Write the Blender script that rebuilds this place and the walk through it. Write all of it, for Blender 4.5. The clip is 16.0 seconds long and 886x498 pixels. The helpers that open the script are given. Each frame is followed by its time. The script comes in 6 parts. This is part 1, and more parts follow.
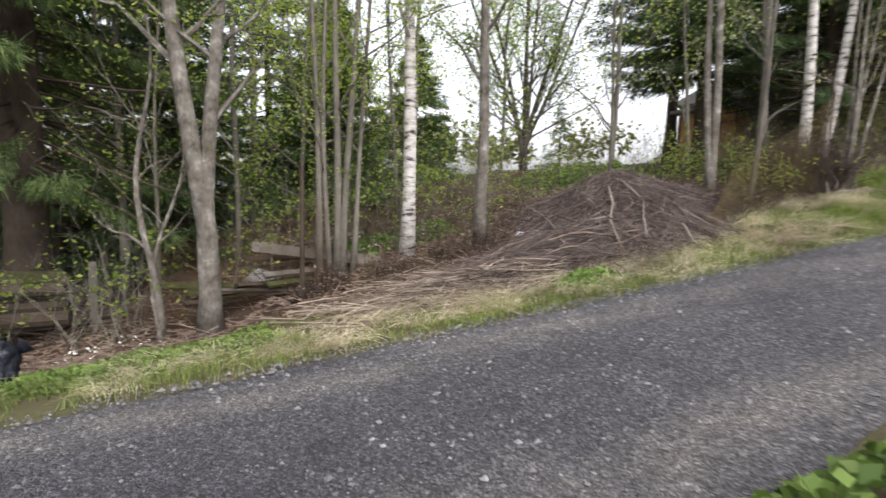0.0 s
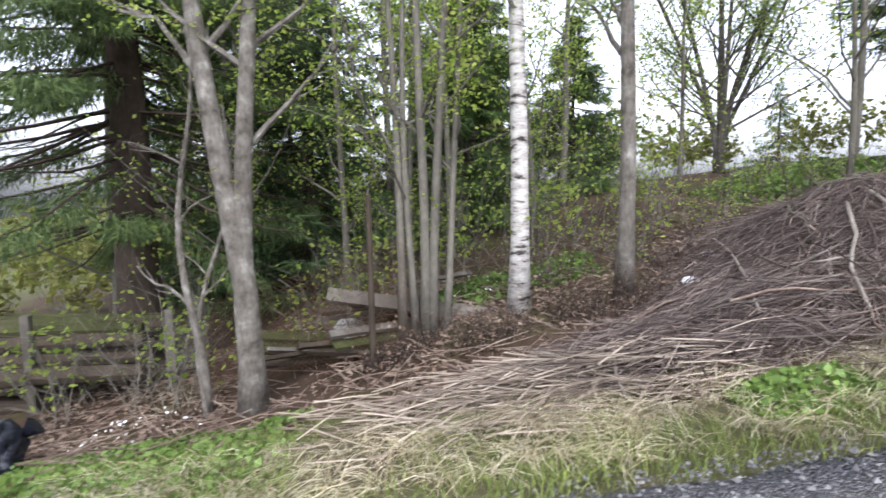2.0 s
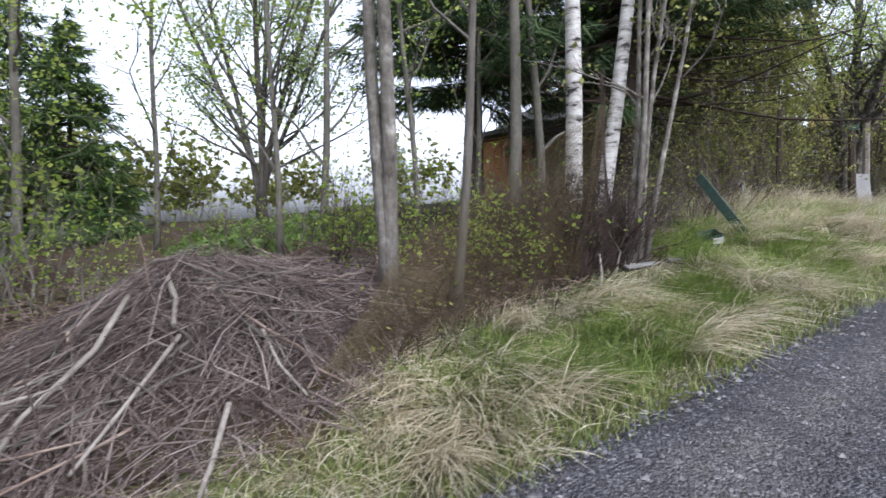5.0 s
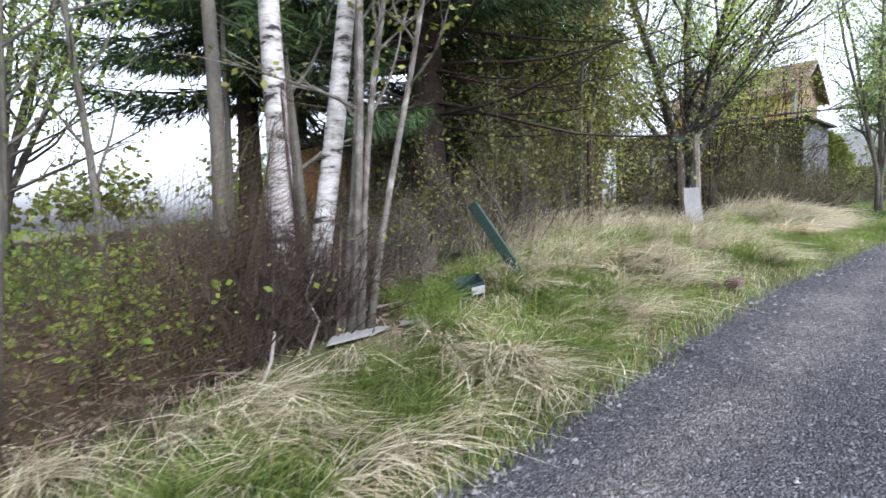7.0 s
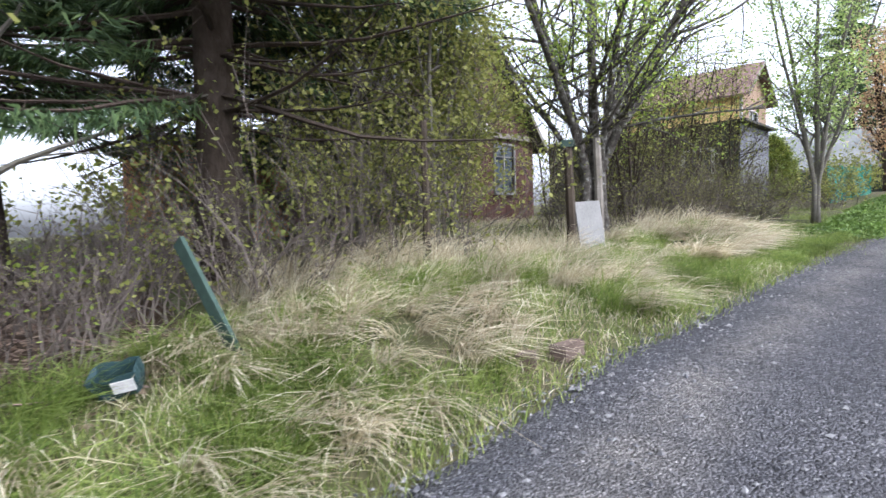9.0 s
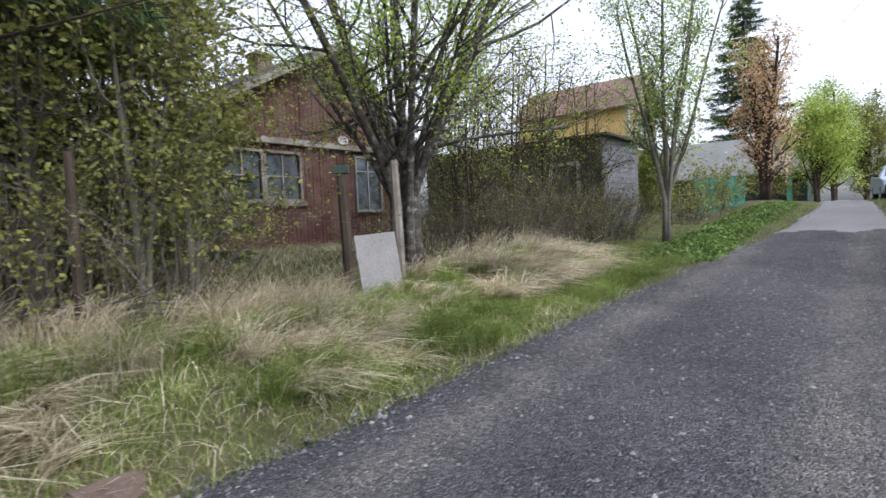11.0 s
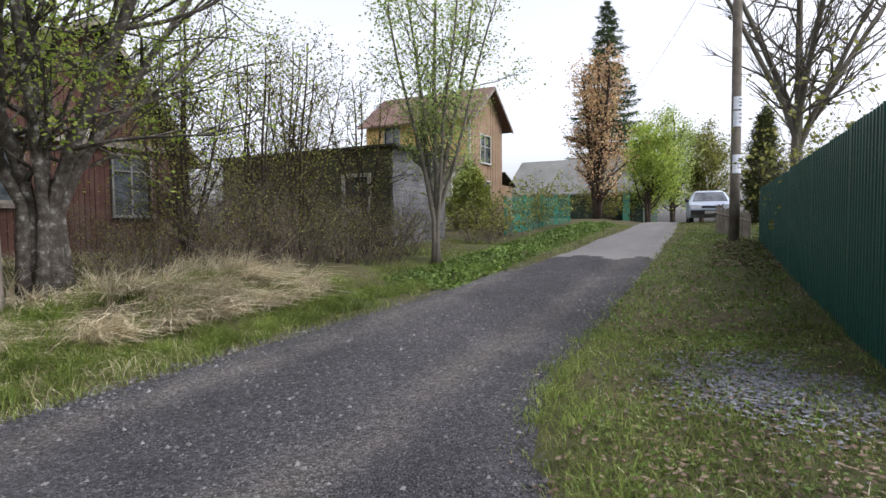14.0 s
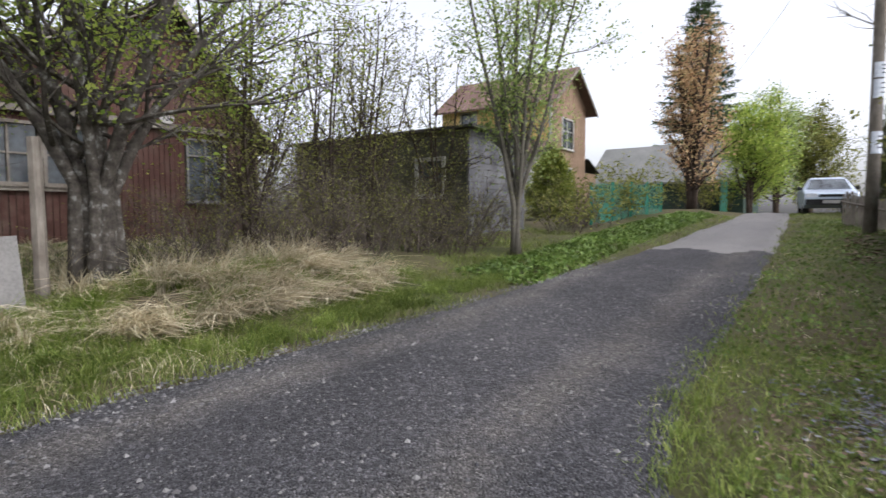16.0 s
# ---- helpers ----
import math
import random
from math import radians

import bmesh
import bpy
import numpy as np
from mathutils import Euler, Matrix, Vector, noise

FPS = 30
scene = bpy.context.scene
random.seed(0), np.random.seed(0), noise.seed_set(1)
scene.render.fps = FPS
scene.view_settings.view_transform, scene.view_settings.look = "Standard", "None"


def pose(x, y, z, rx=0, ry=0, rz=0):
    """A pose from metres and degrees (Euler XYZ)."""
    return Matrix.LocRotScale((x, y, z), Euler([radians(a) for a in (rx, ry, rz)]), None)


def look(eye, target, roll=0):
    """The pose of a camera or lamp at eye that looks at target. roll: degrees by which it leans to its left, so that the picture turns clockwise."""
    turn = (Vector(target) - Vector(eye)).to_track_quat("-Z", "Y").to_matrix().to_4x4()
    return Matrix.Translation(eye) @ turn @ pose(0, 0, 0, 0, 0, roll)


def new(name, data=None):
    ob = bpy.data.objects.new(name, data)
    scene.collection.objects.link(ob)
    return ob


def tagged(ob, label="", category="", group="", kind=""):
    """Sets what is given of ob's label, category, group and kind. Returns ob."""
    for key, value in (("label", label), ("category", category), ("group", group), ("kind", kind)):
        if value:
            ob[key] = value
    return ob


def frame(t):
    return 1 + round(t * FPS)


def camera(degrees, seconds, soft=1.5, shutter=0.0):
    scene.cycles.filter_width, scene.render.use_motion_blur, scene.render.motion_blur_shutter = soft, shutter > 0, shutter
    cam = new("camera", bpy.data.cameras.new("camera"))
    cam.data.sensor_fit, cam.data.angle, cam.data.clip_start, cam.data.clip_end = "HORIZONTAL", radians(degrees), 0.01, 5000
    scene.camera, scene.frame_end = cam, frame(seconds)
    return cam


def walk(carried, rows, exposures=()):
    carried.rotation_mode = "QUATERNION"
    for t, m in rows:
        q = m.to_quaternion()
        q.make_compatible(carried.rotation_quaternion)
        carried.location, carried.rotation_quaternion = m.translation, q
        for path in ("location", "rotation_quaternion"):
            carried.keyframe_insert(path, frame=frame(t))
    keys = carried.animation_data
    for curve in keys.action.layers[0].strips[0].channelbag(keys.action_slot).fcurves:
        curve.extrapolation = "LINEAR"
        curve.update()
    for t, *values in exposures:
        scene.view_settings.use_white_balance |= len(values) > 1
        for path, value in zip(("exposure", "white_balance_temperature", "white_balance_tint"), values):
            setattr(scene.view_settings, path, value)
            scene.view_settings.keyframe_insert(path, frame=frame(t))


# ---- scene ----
cam = camera(77.5, 16.0, shutter=0.25)
PATH = [
    (0, (-7.332, -12.033, -0.178), (-8.361, -10.332, -0.393), 1.4),
    (0.5, (-7.644, -11.407, -0.139), (-8.984, -9.939, -0.364), 0.3),
    (1, (-7.922, -10.838, -0.086), (-9.435, -9.549, -0.301), -0.5),
    (1.5, (-8.029, -10.241, -0.008), (-9.619, -9.046, -0.218), -1.0),
    (2, (-7.952, -9.566, 0.1), (-9.503, -8.319, -0.102), -1.1),
    (2.5, (-7.71, -8.956, 0.222), (-9.057, -7.49, 0.038), -0.7),
    (2.6, (-7.667, -8.826, 0.227), (-8.984, -7.332, 0.041), -0.6),
    (3, (-7.513, -8.273, 0.244), (-8.693, -6.669, 0.059), -0.2),
    (3.5, (-7.199, -7.648, 0.284), (-8.163, -5.904, 0.114), 0.2),
    (4, (-6.94, -7.078, 0.344), (-7.831, -5.295, 0.181), 0.5),
    (4.5, (-6.621, -6.538, 0.405), (-7.405, -4.705, 0.241), 0.6),
    (4.7, (-6.47, -6.35, 0.431), (-7.216, -4.498, 0.312), 0.3),
    (6.8, (-4.996, -4.208, 0.828), (-5.417, -2.258, 0.679), -0.9),
    (7, (-4.836, -3.988, 0.861), (-5.229, -2.031, 0.743), -1.3),
    (7.5, (-4.45, -3.405, 0.909), (-4.835, -1.446, 0.793), -1.4),
    (8, (-4.038, -2.848, 0.962), (-4.388, -0.882, 0.858), -1.8),
    (8.5, (-3.684, -2.305, 1.022), (-4.028, -0.338, 0.916), -1.7),
    (9, (-3.244, -1.845, 1.085), (-3.546, 0.129, 0.975), -1.6),
    (9.5, (-2.808, -1.423, 1.169), (-3.064, 0.558, 1.057), -1.5),
    (9.7, (-2.564, -1.273, 1.2), (-2.814, 0.71, 1.114), -3.1),
    (11.8, (-0.12, 0.026, 1.522), (-0.068, 2.022, 1.416), -1.0),
    (12, (0.128, 0.139, 1.537), (0.222, 2.134, 1.432), -1.1),
    (12.5, (0.782, 0.355, 1.572), (0.962, 2.344, 1.473), -1.1),
    (13, (1.428, 0.605, 1.555), (1.661, 2.589, 1.451), -0.9),
    (13.5, (1.898, 0.674, 1.552), (2.177, 2.652, 1.452), -0.5),
    (14, (2.299, 0.701, 1.621), (2.573, 2.68, 1.527), -0.4),
    (14.5, (2.415, 0.75, 1.623), (2.694, 2.729, 1.528), 0.4),
    (15, (2.414, 0.896, 1.581), (2.702, 2.873, 1.481), 0.6),
    (15.5, (2.296, 1.289, 1.551), (2.553, 3.269, 1.438), 0.6),
    (16, (2.355, 1.81, 1.529), (2.358, 3.807, 1.404), -0.0),
]
walk(cam, [(t, look(e, a, r)) for t, e, a, r in PATH], exposures=[(t, e, k, 15) for t, e, k in ((0.0, 1.5, 6350), (1.5, 1.8, 5950), (4.0, 1.45, 5650), (7.5, 1.94, 5600), (9.5, 2.0, 5650), (12.0, 1.05, 5950), (13.5, 1.15, 6150), (16.0, 1.17, 6150))])

# ---- sky and sun: bright even overcast evening ----
world = bpy.data.worlds.new("world")
scene.world = world
world.use_nodes = True
wn, wl = world.node_tree.nodes, world.node_tree.links
SUN_EL, SUN_AZ = radians(50), radians(125)
sky = wn.new("ShaderNodeTexSky")
sky.sky_type, sky.sun_disc, sky.sun_elevation, sky.sun_rotation = "NISHITA", False, SUN_EL, SUN_AZ
sky.air_density, sky.dust_density, sky.ozone_density = 1.0, 4.0, 0.6
veil = wn.new("ShaderNodeHueSaturation")
veil.inputs["Saturation"].default_value = 0.2
wl.new(sky.outputs[0], veil.inputs["Color"])
wl.new(veil.outputs[0], wn["Background"].inputs["Color"])
wn["Background"].inputs["Strength"].default_value = 0.15
sun = new("sun", bpy.data.lights.new("sun", "SUN"))
sun.data.energy, sun.data.angle, sun.data.color = 0.5, radians(60), (1.0, 0.97, 0.93)
sun.matrix_world = look((0, 0, 0), (-math.sin(SUN_AZ) * math.cos(SUN_EL), -math.cos(SUN_AZ) * math.cos(SUN_EL), -math.sin(SUN_EL)))


# ---- materials ----
def nodes_of(name, rough=0.8, metal=0.0, spec=0.3):
    m = bpy.data.materials.new(name)
    m.use_nodes = True
    b = m.node_tree.nodes["Principled BSDF"]
    b.inputs["Roughness"].default_value, b.inputs["Metallic"].default_value = rough, metal
    b.inputs["Specular IOR Level"].default_value = spec
    return m, m.node_tree.nodes, m.node_tree.links, b


def noise_tex(n, l, scale, detail=4.0, rough=0.6, stretch=(1, 1, 1), source="Object"):
    c, mp, t = n.new("ShaderNodeTexCoord"), n.new("ShaderNodeMapping"), n.new("ShaderNodeTexNoise")
    mp.inputs["Scale"].default_value = stretch
    t.inputs["Scale"].default_value, t.inputs["Detail"].default_value, t.inputs["Roughness"].default_value = scale, detail, rough
    l.new(c.outputs[source], mp.inputs[0])
    l.new(mp.outputs[0], t.inputs["Vector"])
    return t


def ramp_of(n, l, fac, stops):
    r = n.new("ShaderNodeValToRGB")
    e = r.color_ramp.elements
    while len(e) < len(stops):
        e.new(0.5)
    for x, (p, c) in zip(e, stops):
        x.position, x.color = p, (*c, 1)
    l.new(fac, r.inputs[0])
    return r


def blend(n, l, fac, a, b, mode="MIX"):
    x = n.new("ShaderNodeMix")
    x.data_type, x.blend_type = "RGBA", mode
    if isinstance(fac, float):
        x.inputs[0].default_value = fac
    else:
        l.new(fac, x.inputs[0])
    for s, v in ((6, a), (7, b)):
        if isinstance(v, tuple):
            x.inputs[s].default_value = (*v, 1)
        else:
            l.new(v, x.inputs[s])
    return x.outputs[2]


def bump_of(n, l, b, height, strength=0.4, dist=0.02):
    k = n.new("ShaderNodeBump")
    k.inputs["Strength"].default_value, k.inputs["Distance"].default_value = strength, dist
    l.new(height, k.inputs["Height"])
    l.new(k.outputs[0], b.inputs["Normal"])


def two_scale(name, colours, big, small, rough=0.85, spec=0.2, bump=0.4, dist=0.01, stretch=(1, 1, 1), metal=0.0, amount=0.5):
    """A surface with stains at one scale and grain at another."""
    m, n, l, b = nodes_of(name, rough, metal, spec)
    t1, t2 = noise_tex(n, l, big, 5), noise_tex(n, l, small, 6, 0.65, stretch)
    k = len(colours)
    r1 = ramp_of(n, l, t1.outputs[0], [(0.3 + 0.4 * i / max(k - 1, 1), c) for i, c in enumerate(colours)])
    r2 = ramp_of(n, l, t2.outputs[0], [(0.25, (0.45, 0.45, 0.45)), (0.75, (1.5, 1.5, 1.5))])
    l.new(blend(n, l, amount, r1.outputs[0], r2.outputs[0], "MULTIPLY"), b.inputs["Base Color"])
    bump_of(n, l, b, t2.outputs[0], bump, dist)
    return m


def leafy(name, colours, rough=0.6, through_light=0.35):
    """Foliage: colour varies from leaf to leaf, light passes through."""
    m, n, l, b = nodes_of(name, rough, 0, 0.25)
    g = n.new("ShaderNodeNewGeometry")
    r = ramp_of(n, l, g.outputs["Random Per Island"], [(i / (len(colours) - 1), c) for i, c in enumerate(colours)])
    t = noise_tex(n, l, 0.9, 2)
    v = ramp_of(n, l, t.outputs[0], [(0.3, (0.65, 0.65, 0.65)), (0.7, (1.25, 1.25, 1.25))])
    col = blend(n, l, 1.0, r.outputs[0], v.outputs[0], "MULTIPLY")
    l.new(col, b.inputs["Base Color"])
    tr, mx = n.new("ShaderNodeBsdfTranslucent"), n.new("ShaderNodeMixShader")
    mx.inputs[0].default_value = through_light
    l.new(col, tr.inputs[0])
    l.new(b.outputs[0], mx.inputs[1])
    l.new(tr.outputs[0], mx.inputs[2])
    l.new(mx.outputs[0], n["Material Output"].inputs[0])
    return m


def bark_white(name):
    m, n, l, b = nodes_of(name, 0.75, 0, 0.25)
    t = noise_tex(n, l, 5.5, 4, 0.65, (1.0, 1.0, 3.2))
    f = noise_tex(n, l, 30.0, 4, 0.6, (1, 1, 3))
    z = noise_tex(n, l, 2.2, 3, 0.6)
    r = ramp_of(n, l, t.outputs[0], [(0.36, (0.025, 0.022, 0.02)), (0.45, (0.3, 0.28, 0.255)), (0.6, (0.47, 0.45, 0.42))])
    g = ramp_of(n, l, f.outputs[0], [(0.3, (0.7, 0.68, 0.64)), (0.6, (1, 1, 1))])
    c = blend(n, l, 0.8, r.outputs[0], g.outputs[0], "MULTIPLY")
    s = ramp_of(n, l, z.outputs[0], [(0.55, (1, 1, 1)), (0.75, (0.45, 0.4, 0.34))])
    l.new(blend(n, l, 1.0, c, s.outputs[0], "MULTIPLY"), b.inputs["Base Color"])
    bump_of(n, l, b, t.outputs[0], 0.4, 0.01)
    return m


def gravel_surface(name):
    """Crushed stone: cells of two sizes, tan worn wheel tracks along the lane."""
    m, n, l, b = nodes_of(name, 0.95, 0, 0.15)
    c = n.new("ShaderNodeTexCoord")
    cells = []
    for scale in (58, 130):
        v = n.new("ShaderNodeTexVoronoi")
        v.inputs["Scale"].default_value = scale
        l.new(c.outputs["Object"], v.inputs["Vector"])
        cells.append(v)
    dot = n.new("ShaderNodeVectorMath")
    dot.operation, dot.inputs[1].default_value = "DOT_PRODUCT", (-0.809 / 3.6, 0.588 / 3.6, 0)
    l.new(c.outputs["Object"], dot.inputs[0])
    wob = noise_tex(n, l, 0.7, 3)
    add = n.new("ShaderNodeMath")
    add.operation, add.inputs[1].default_value = "MULTIPLY_ADD", 0.16
    l.new(wob.outputs[0], add.inputs[0])
    l.new(dot.outputs["Value"], add.inputs[2])
    track = ramp_of(n, l, add.outputs[0], [(0.18, (0, 0, 0)), (0.3, (1, 1, 1)), (0.42, (0.05, 0.05, 0.05)), (0.74, (0.1, 0.1, 0.1)), (0.86, (1, 1, 1)), (0.97, (0, 0, 0))])
    patch = noise_tex(n, l, 1.9, 5, 0.65)
    gate = n.new("ShaderNodeMath")
    gate.operation = "MULTIPLY"
    l.new(track.outputs[0], gate.inputs[0])
    l.new(ramp_of(n, l, patch.outputs[0], [(0.3, (0.15, 0.15, 0.15)), (0.58, (1, 1, 1))]).outputs[0], gate.inputs[1])
    base = blend(n, l, gate.outputs[0], (0.064, 0.063, 0.067), (0.118, 0.11, 0.102))
    broad = noise_tex(n, l, 0.45, 4, 0.6)
    base = blend(n, l, 0.8, base, ramp_of(n, l, broad.outputs[0], [(0.32, (0.7, 0.7, 0.72)), (0.5, (1, 1, 1)), (0.68, (1.35, 1.33, 1.3))]).outputs[0], "MULTIPLY")
    for v, lo, hi in ((cells[0], 0.55, 1.5), (cells[1], 0.6, 1.4)):
        sep = n.new("ShaderNodeSeparateColor")
        l.new(v.outputs["Color"], sep.inputs[0])
        base = blend(n, l, 0.85, base, ramp_of(n, l, sep.outputs[0], [(0.1, (lo, lo, lo)), (0.6, (1, 1, 1)), (0.9, (hi, hi, hi)), (1.0, (hi * 1.25, hi * 1.25, hi * 1.25))]).outputs[0], "MULTIPLY")
    l.new(base, b.inputs["Base Color"])
    inv = n.new("ShaderNodeMath")
    inv.operation = "SUBTRACT"
    l.new(patch.outputs[0], inv.inputs[0])
    l.new(cells[0].outputs["Distance"], inv.inputs[1])
    bump_of(n, l, b, inv.outputs[0], 0.9, 0.03)
    return m


MAT = {}
MAT["gravel"] = gravel_surface("gravel")
MAT["asphalt"] = two_scale("old_asphalt", [(0.125, 0.12, 0.116), (0.165, 0.158, 0.152)], 0.6, 60, 0.9, 0.2, 0.4, 0.01, amount=0.5)
MAT["verge"] = two_scale("verge_soil", [(0.045, 0.055, 0.02), (0.065, 0.062, 0.03), (0.085, 0.068, 0.045)], 0.8, 20, 0.95, 0.1, 0.6, 0.03)
MAT["litter"] = two_scale("leaf_litter", [(0.028, 0.019, 0.013), (0.06, 0.04, 0.026), (0.055, 0.06, 0.02)], 0.7, 17, 0.95, 0.1, 0.9, 0.04)
MAT["field"] = two_scale("far_meadow", [(0.06, 0.075, 0.022), (0.09, 0.08, 0.035)], 0.2, 3, 0.95, 0.1)
MAT["stone"] = leafy("road_stone", [(0.045, 0.045, 0.05), (0.09, 0.088, 0.09), (0.12, 0.116, 0.113), (0.2, 0.196, 0.19)], 0.9, 0.0)
MAT["slate"] = leafy("slate_chip", [(0.05, 0.052, 0.066), (0.11, 0.112, 0.135), (0.24, 0.242, 0.265)], 0.7, 0.0)
MAT["bark_grey"] = two_scale("grey_bark", [(0.055, 0.047, 0.038), (0.11, 0.098, 0.08), (0.15, 0.135, 0.115), (0.27, 0.255, 0.22)], 5.5, 30, 0.9, 0.15, 1.0, 0.03, (1, 1, 0.4), amount=0.75)
MAT["bark_dark"] = two_scale("dark_bark", [(0.03, 0.022, 0.017), (0.065, 0.05, 0.038)], 3, 24, 0.95, 0.1, 0.9, 0.03, (1, 1, 0.4))
MAT["bark_smooth"] = two_scale("smooth_bark", [(0.075, 0.068, 0.056), (0.14, 0.128, 0.1)], 3, 30, 0.85, 0.2, 0.5, 0.01, (1, 1, 0.5))
MAT["bark_mid"] = two_scale("brown_grey_bark", [(0.05, 0.044, 0.036), (0.09, 0.08, 0.066), (0.14, 0.128, 0.108)], 2.4, 26, 0.9, 0.15, 0.8, 0.02, (1, 1, 0.35))
MAT["bark_lichen"] = two_scale("lichen_spotted_bark", [(0.032, 0.028, 0.024), (0.065, 0.057, 0.048), (0.1, 0.09, 0.076), (0.3, 0.3, 0.28)], 9, 34, 0.95, 0.1, 1.0, 0.03, (1, 1, 0.7), amount=0.7)
MAT["birch"] = bark_white("birch_bark")
MAT["twig"] = two_scale("dry_twig", [(0.075, 0.052, 0.04), (0.15, 0.11, 0.085), (0.26, 0.21, 0.165)], 3.5, 30, 0.9, 0.15, amount=0.4)
MAT["twig_dark"] = two_scale("shrub_twig", [(0.04, 0.033, 0.027), (0.085, 0.07, 0.058), (0.13, 0.11, 0.092)], 3, 30, 0.9, 0.1)
MAT["leaf_spring"] = leafy("spring_leaf", [(0.16, 0.25, 0.035), (0.29, 0.38, 0.07), (0.42, 0.47, 0.11)], 0.55, 0.75)
MAT["leaf_birch"] = leafy("birch_leaf", [(0.16, 0.26, 0.06), (0.3, 0.38, 0.11), (0.42, 0.48, 0.19)], 0.55, 0.75)
MAT["leaf_olive"] = leafy("shrub_leaf", [(0.1, 0.11, 0.025), (0.19, 0.2, 0.045), (0.27, 0.27, 0.08)], 0.6, 0.5)
MAT["leaf_rust"] = leafy("rust_leaf", [(0.34, 0.2, 0.1), (0.52, 0.34, 0.19), (0.5, 0.42, 0.2)], 0.6, 0.5)
MAT["needle"] = leafy("spruce_needle", [(0.022, 0.042, 0.016), (0.048, 0.08, 0.028), (0.085, 0.125, 0.04)], 0.7, 0.2)
MAT["needle_old"] = leafy("hanging_spruce_needle", [(0.034, 0.058, 0.018), (0.07, 0.105, 0.03), (0.12, 0.165, 0.05)], 0.7, 0.3)
MAT["needle_light"] = leafy("young_spruce_needle", [(0.03, 0.06, 0.015), (0.06, 0.1, 0.025), (0.1, 0.15, 0.04)], 0.7, 0.2)
MAT["thuja"] = leafy("thuja_scale", [(0.07, 0.1, 0.015), (0.17, 0.21, 0.03), (0.3, 0.32, 0.05)], 0.7, 0.2)
MAT["thuja_dark"] = leafy("dark_thuja_scale", [(0.03, 0.04, 0.013), (0.065, 0.08, 0.024), (0.11, 0.125, 0.04)], 0.7, 0.2)
MAT["grass"] = leafy("fresh_grass", [(0.085, 0.125, 0.027), (0.15, 0.19, 0.042), (0.24, 0.27, 0.075)], 0.55, 0.35)
MAT["straw"] = leafy("dead_grass", [(0.29, 0.235, 0.145), (0.5, 0.435, 0.29), (0.76, 0.7, 0.53)], 0.7, 0.5)
MAT["grass_lush"] = leafy("lush_grass", [(0.09, 0.14, 0.026), (0.175, 0.235, 0.05), (0.3, 0.36, 0.1)], 0.5, 0.5)
MAT["weed"] = leafy("weed_leaf", [(0.06, 0.105, 0.02), (0.105, 0.165, 0.033), (0.16, 0.235, 0.055)], 0.5, 0.3)
MAT["deadleaf"] = leafy("dead_leaf", [(0.07, 0.045, 0.031), (0.13, 0.09, 0.063), (0.23, 0.175, 0.13)], 0.85, 0.1)
MAT["twig_mix"] = leafy("cut_twig", [(0.026, 0.017, 0.014), (0.058, 0.042, 0.036), (0.1, 0.076, 0.066), (0.19, 0.158, 0.138)], 0.9, 0.0)
MAT["twig_pale"] = leafy("pale_dry_stalk", [(0.09, 0.066, 0.052), (0.18, 0.142, 0.11), (0.34, 0.29, 0.225)], 0.85, 0.0)
MAT["flower"] = leafy("white_petal", [(0.7, 0.7, 0.66), (0.85, 0.85, 0.82)], 0.6, 0.3)
MAT["plank_red"] = two_scale("faded_red_boards", [(0.05, 0.023, 0.018), (0.082, 0.043, 0.034), (0.11, 0.075, 0.062)], 1.6, 18, 0.9, 0.15, 0.5, 0.01, (6, 6, 0.5))
MAT["plank_dark"] = two_scale("weathered_dark_boards", [(0.045, 0.05, 0.034), (0.085, 0.085, 0.062), (0.11, 0.1, 0.075)], 1.2, 16, 0.95, 0.1, 0.5, 0.01, (1, 1, 4))
MAT["plank_grey"] = two_scale("silver_grey_boards", [(0.055, 0.055, 0.056), (0.105, 0.105, 0.108), (0.16, 0.16, 0.162)], 1.4, 16, 0.9, 0.15, 0.5, 0.01, (1, 1, 5))
MAT["plank_yellow"] = two_scale("yellow_boards", [(0.56, 0.36, 0.12), (0.66, 0.45, 0.18), (0.7, 0.51, 0.25)], 1.2, 14, 0.8, 0.2, 0.3, 0.006, (4, 4, 0.6))
MAT["plank_tan"] = two_scale("tan_boards", [(0.2, 0.135, 0.085), (0.29, 0.205, 0.14)], 1.3, 14, 0.85, 0.15, 0.3, 0.006, (4, 4, 0.6))
MAT["plank_orange"] = two_scale("orange_boards", [(0.4, 0.18, 0.075), (0.5, 0.25, 0.11)], 1.4, 15, 0.85, 0.15, 0.3, 0.006)
MAT["roof_rust"] = two_scale("rust_red_roof_sheet", [(0.1, 0.06, 0.048), (0.14, 0.088, 0.07), (0.18, 0.12, 0.1)], 0.9, 10, 0.75, 0.25, 0.3, 0.01)
MAT["roof_dark"] = two_scale("dark_roofing_felt", [(0.03, 0.03, 0.028), (0.07, 0.065, 0.055)], 1.0, 22, 0.95, 0.15)
MAT["roof_grey"] = two_scale("grey_slate_roof", [(0.13, 0.135, 0.125), (0.19, 0.19, 0.18)], 0.8, 12, 0.9, 0.15)
MAT["white_paint"] = two_scale("flaking_white_paint", [(0.3, 0.29, 0.27), (0.46, 0.45, 0.42)], 2.5, 20, 0.7, 0.25)
MAT["old_wood"] = two_scale("old_grey_wood", [(0.1, 0.085, 0.07), (0.17, 0.15, 0.125), (0.24, 0.215, 0.185)], 2.0, 22, 0.95, 0.1, 0.7, 0.012, (1, 1, 0.25))
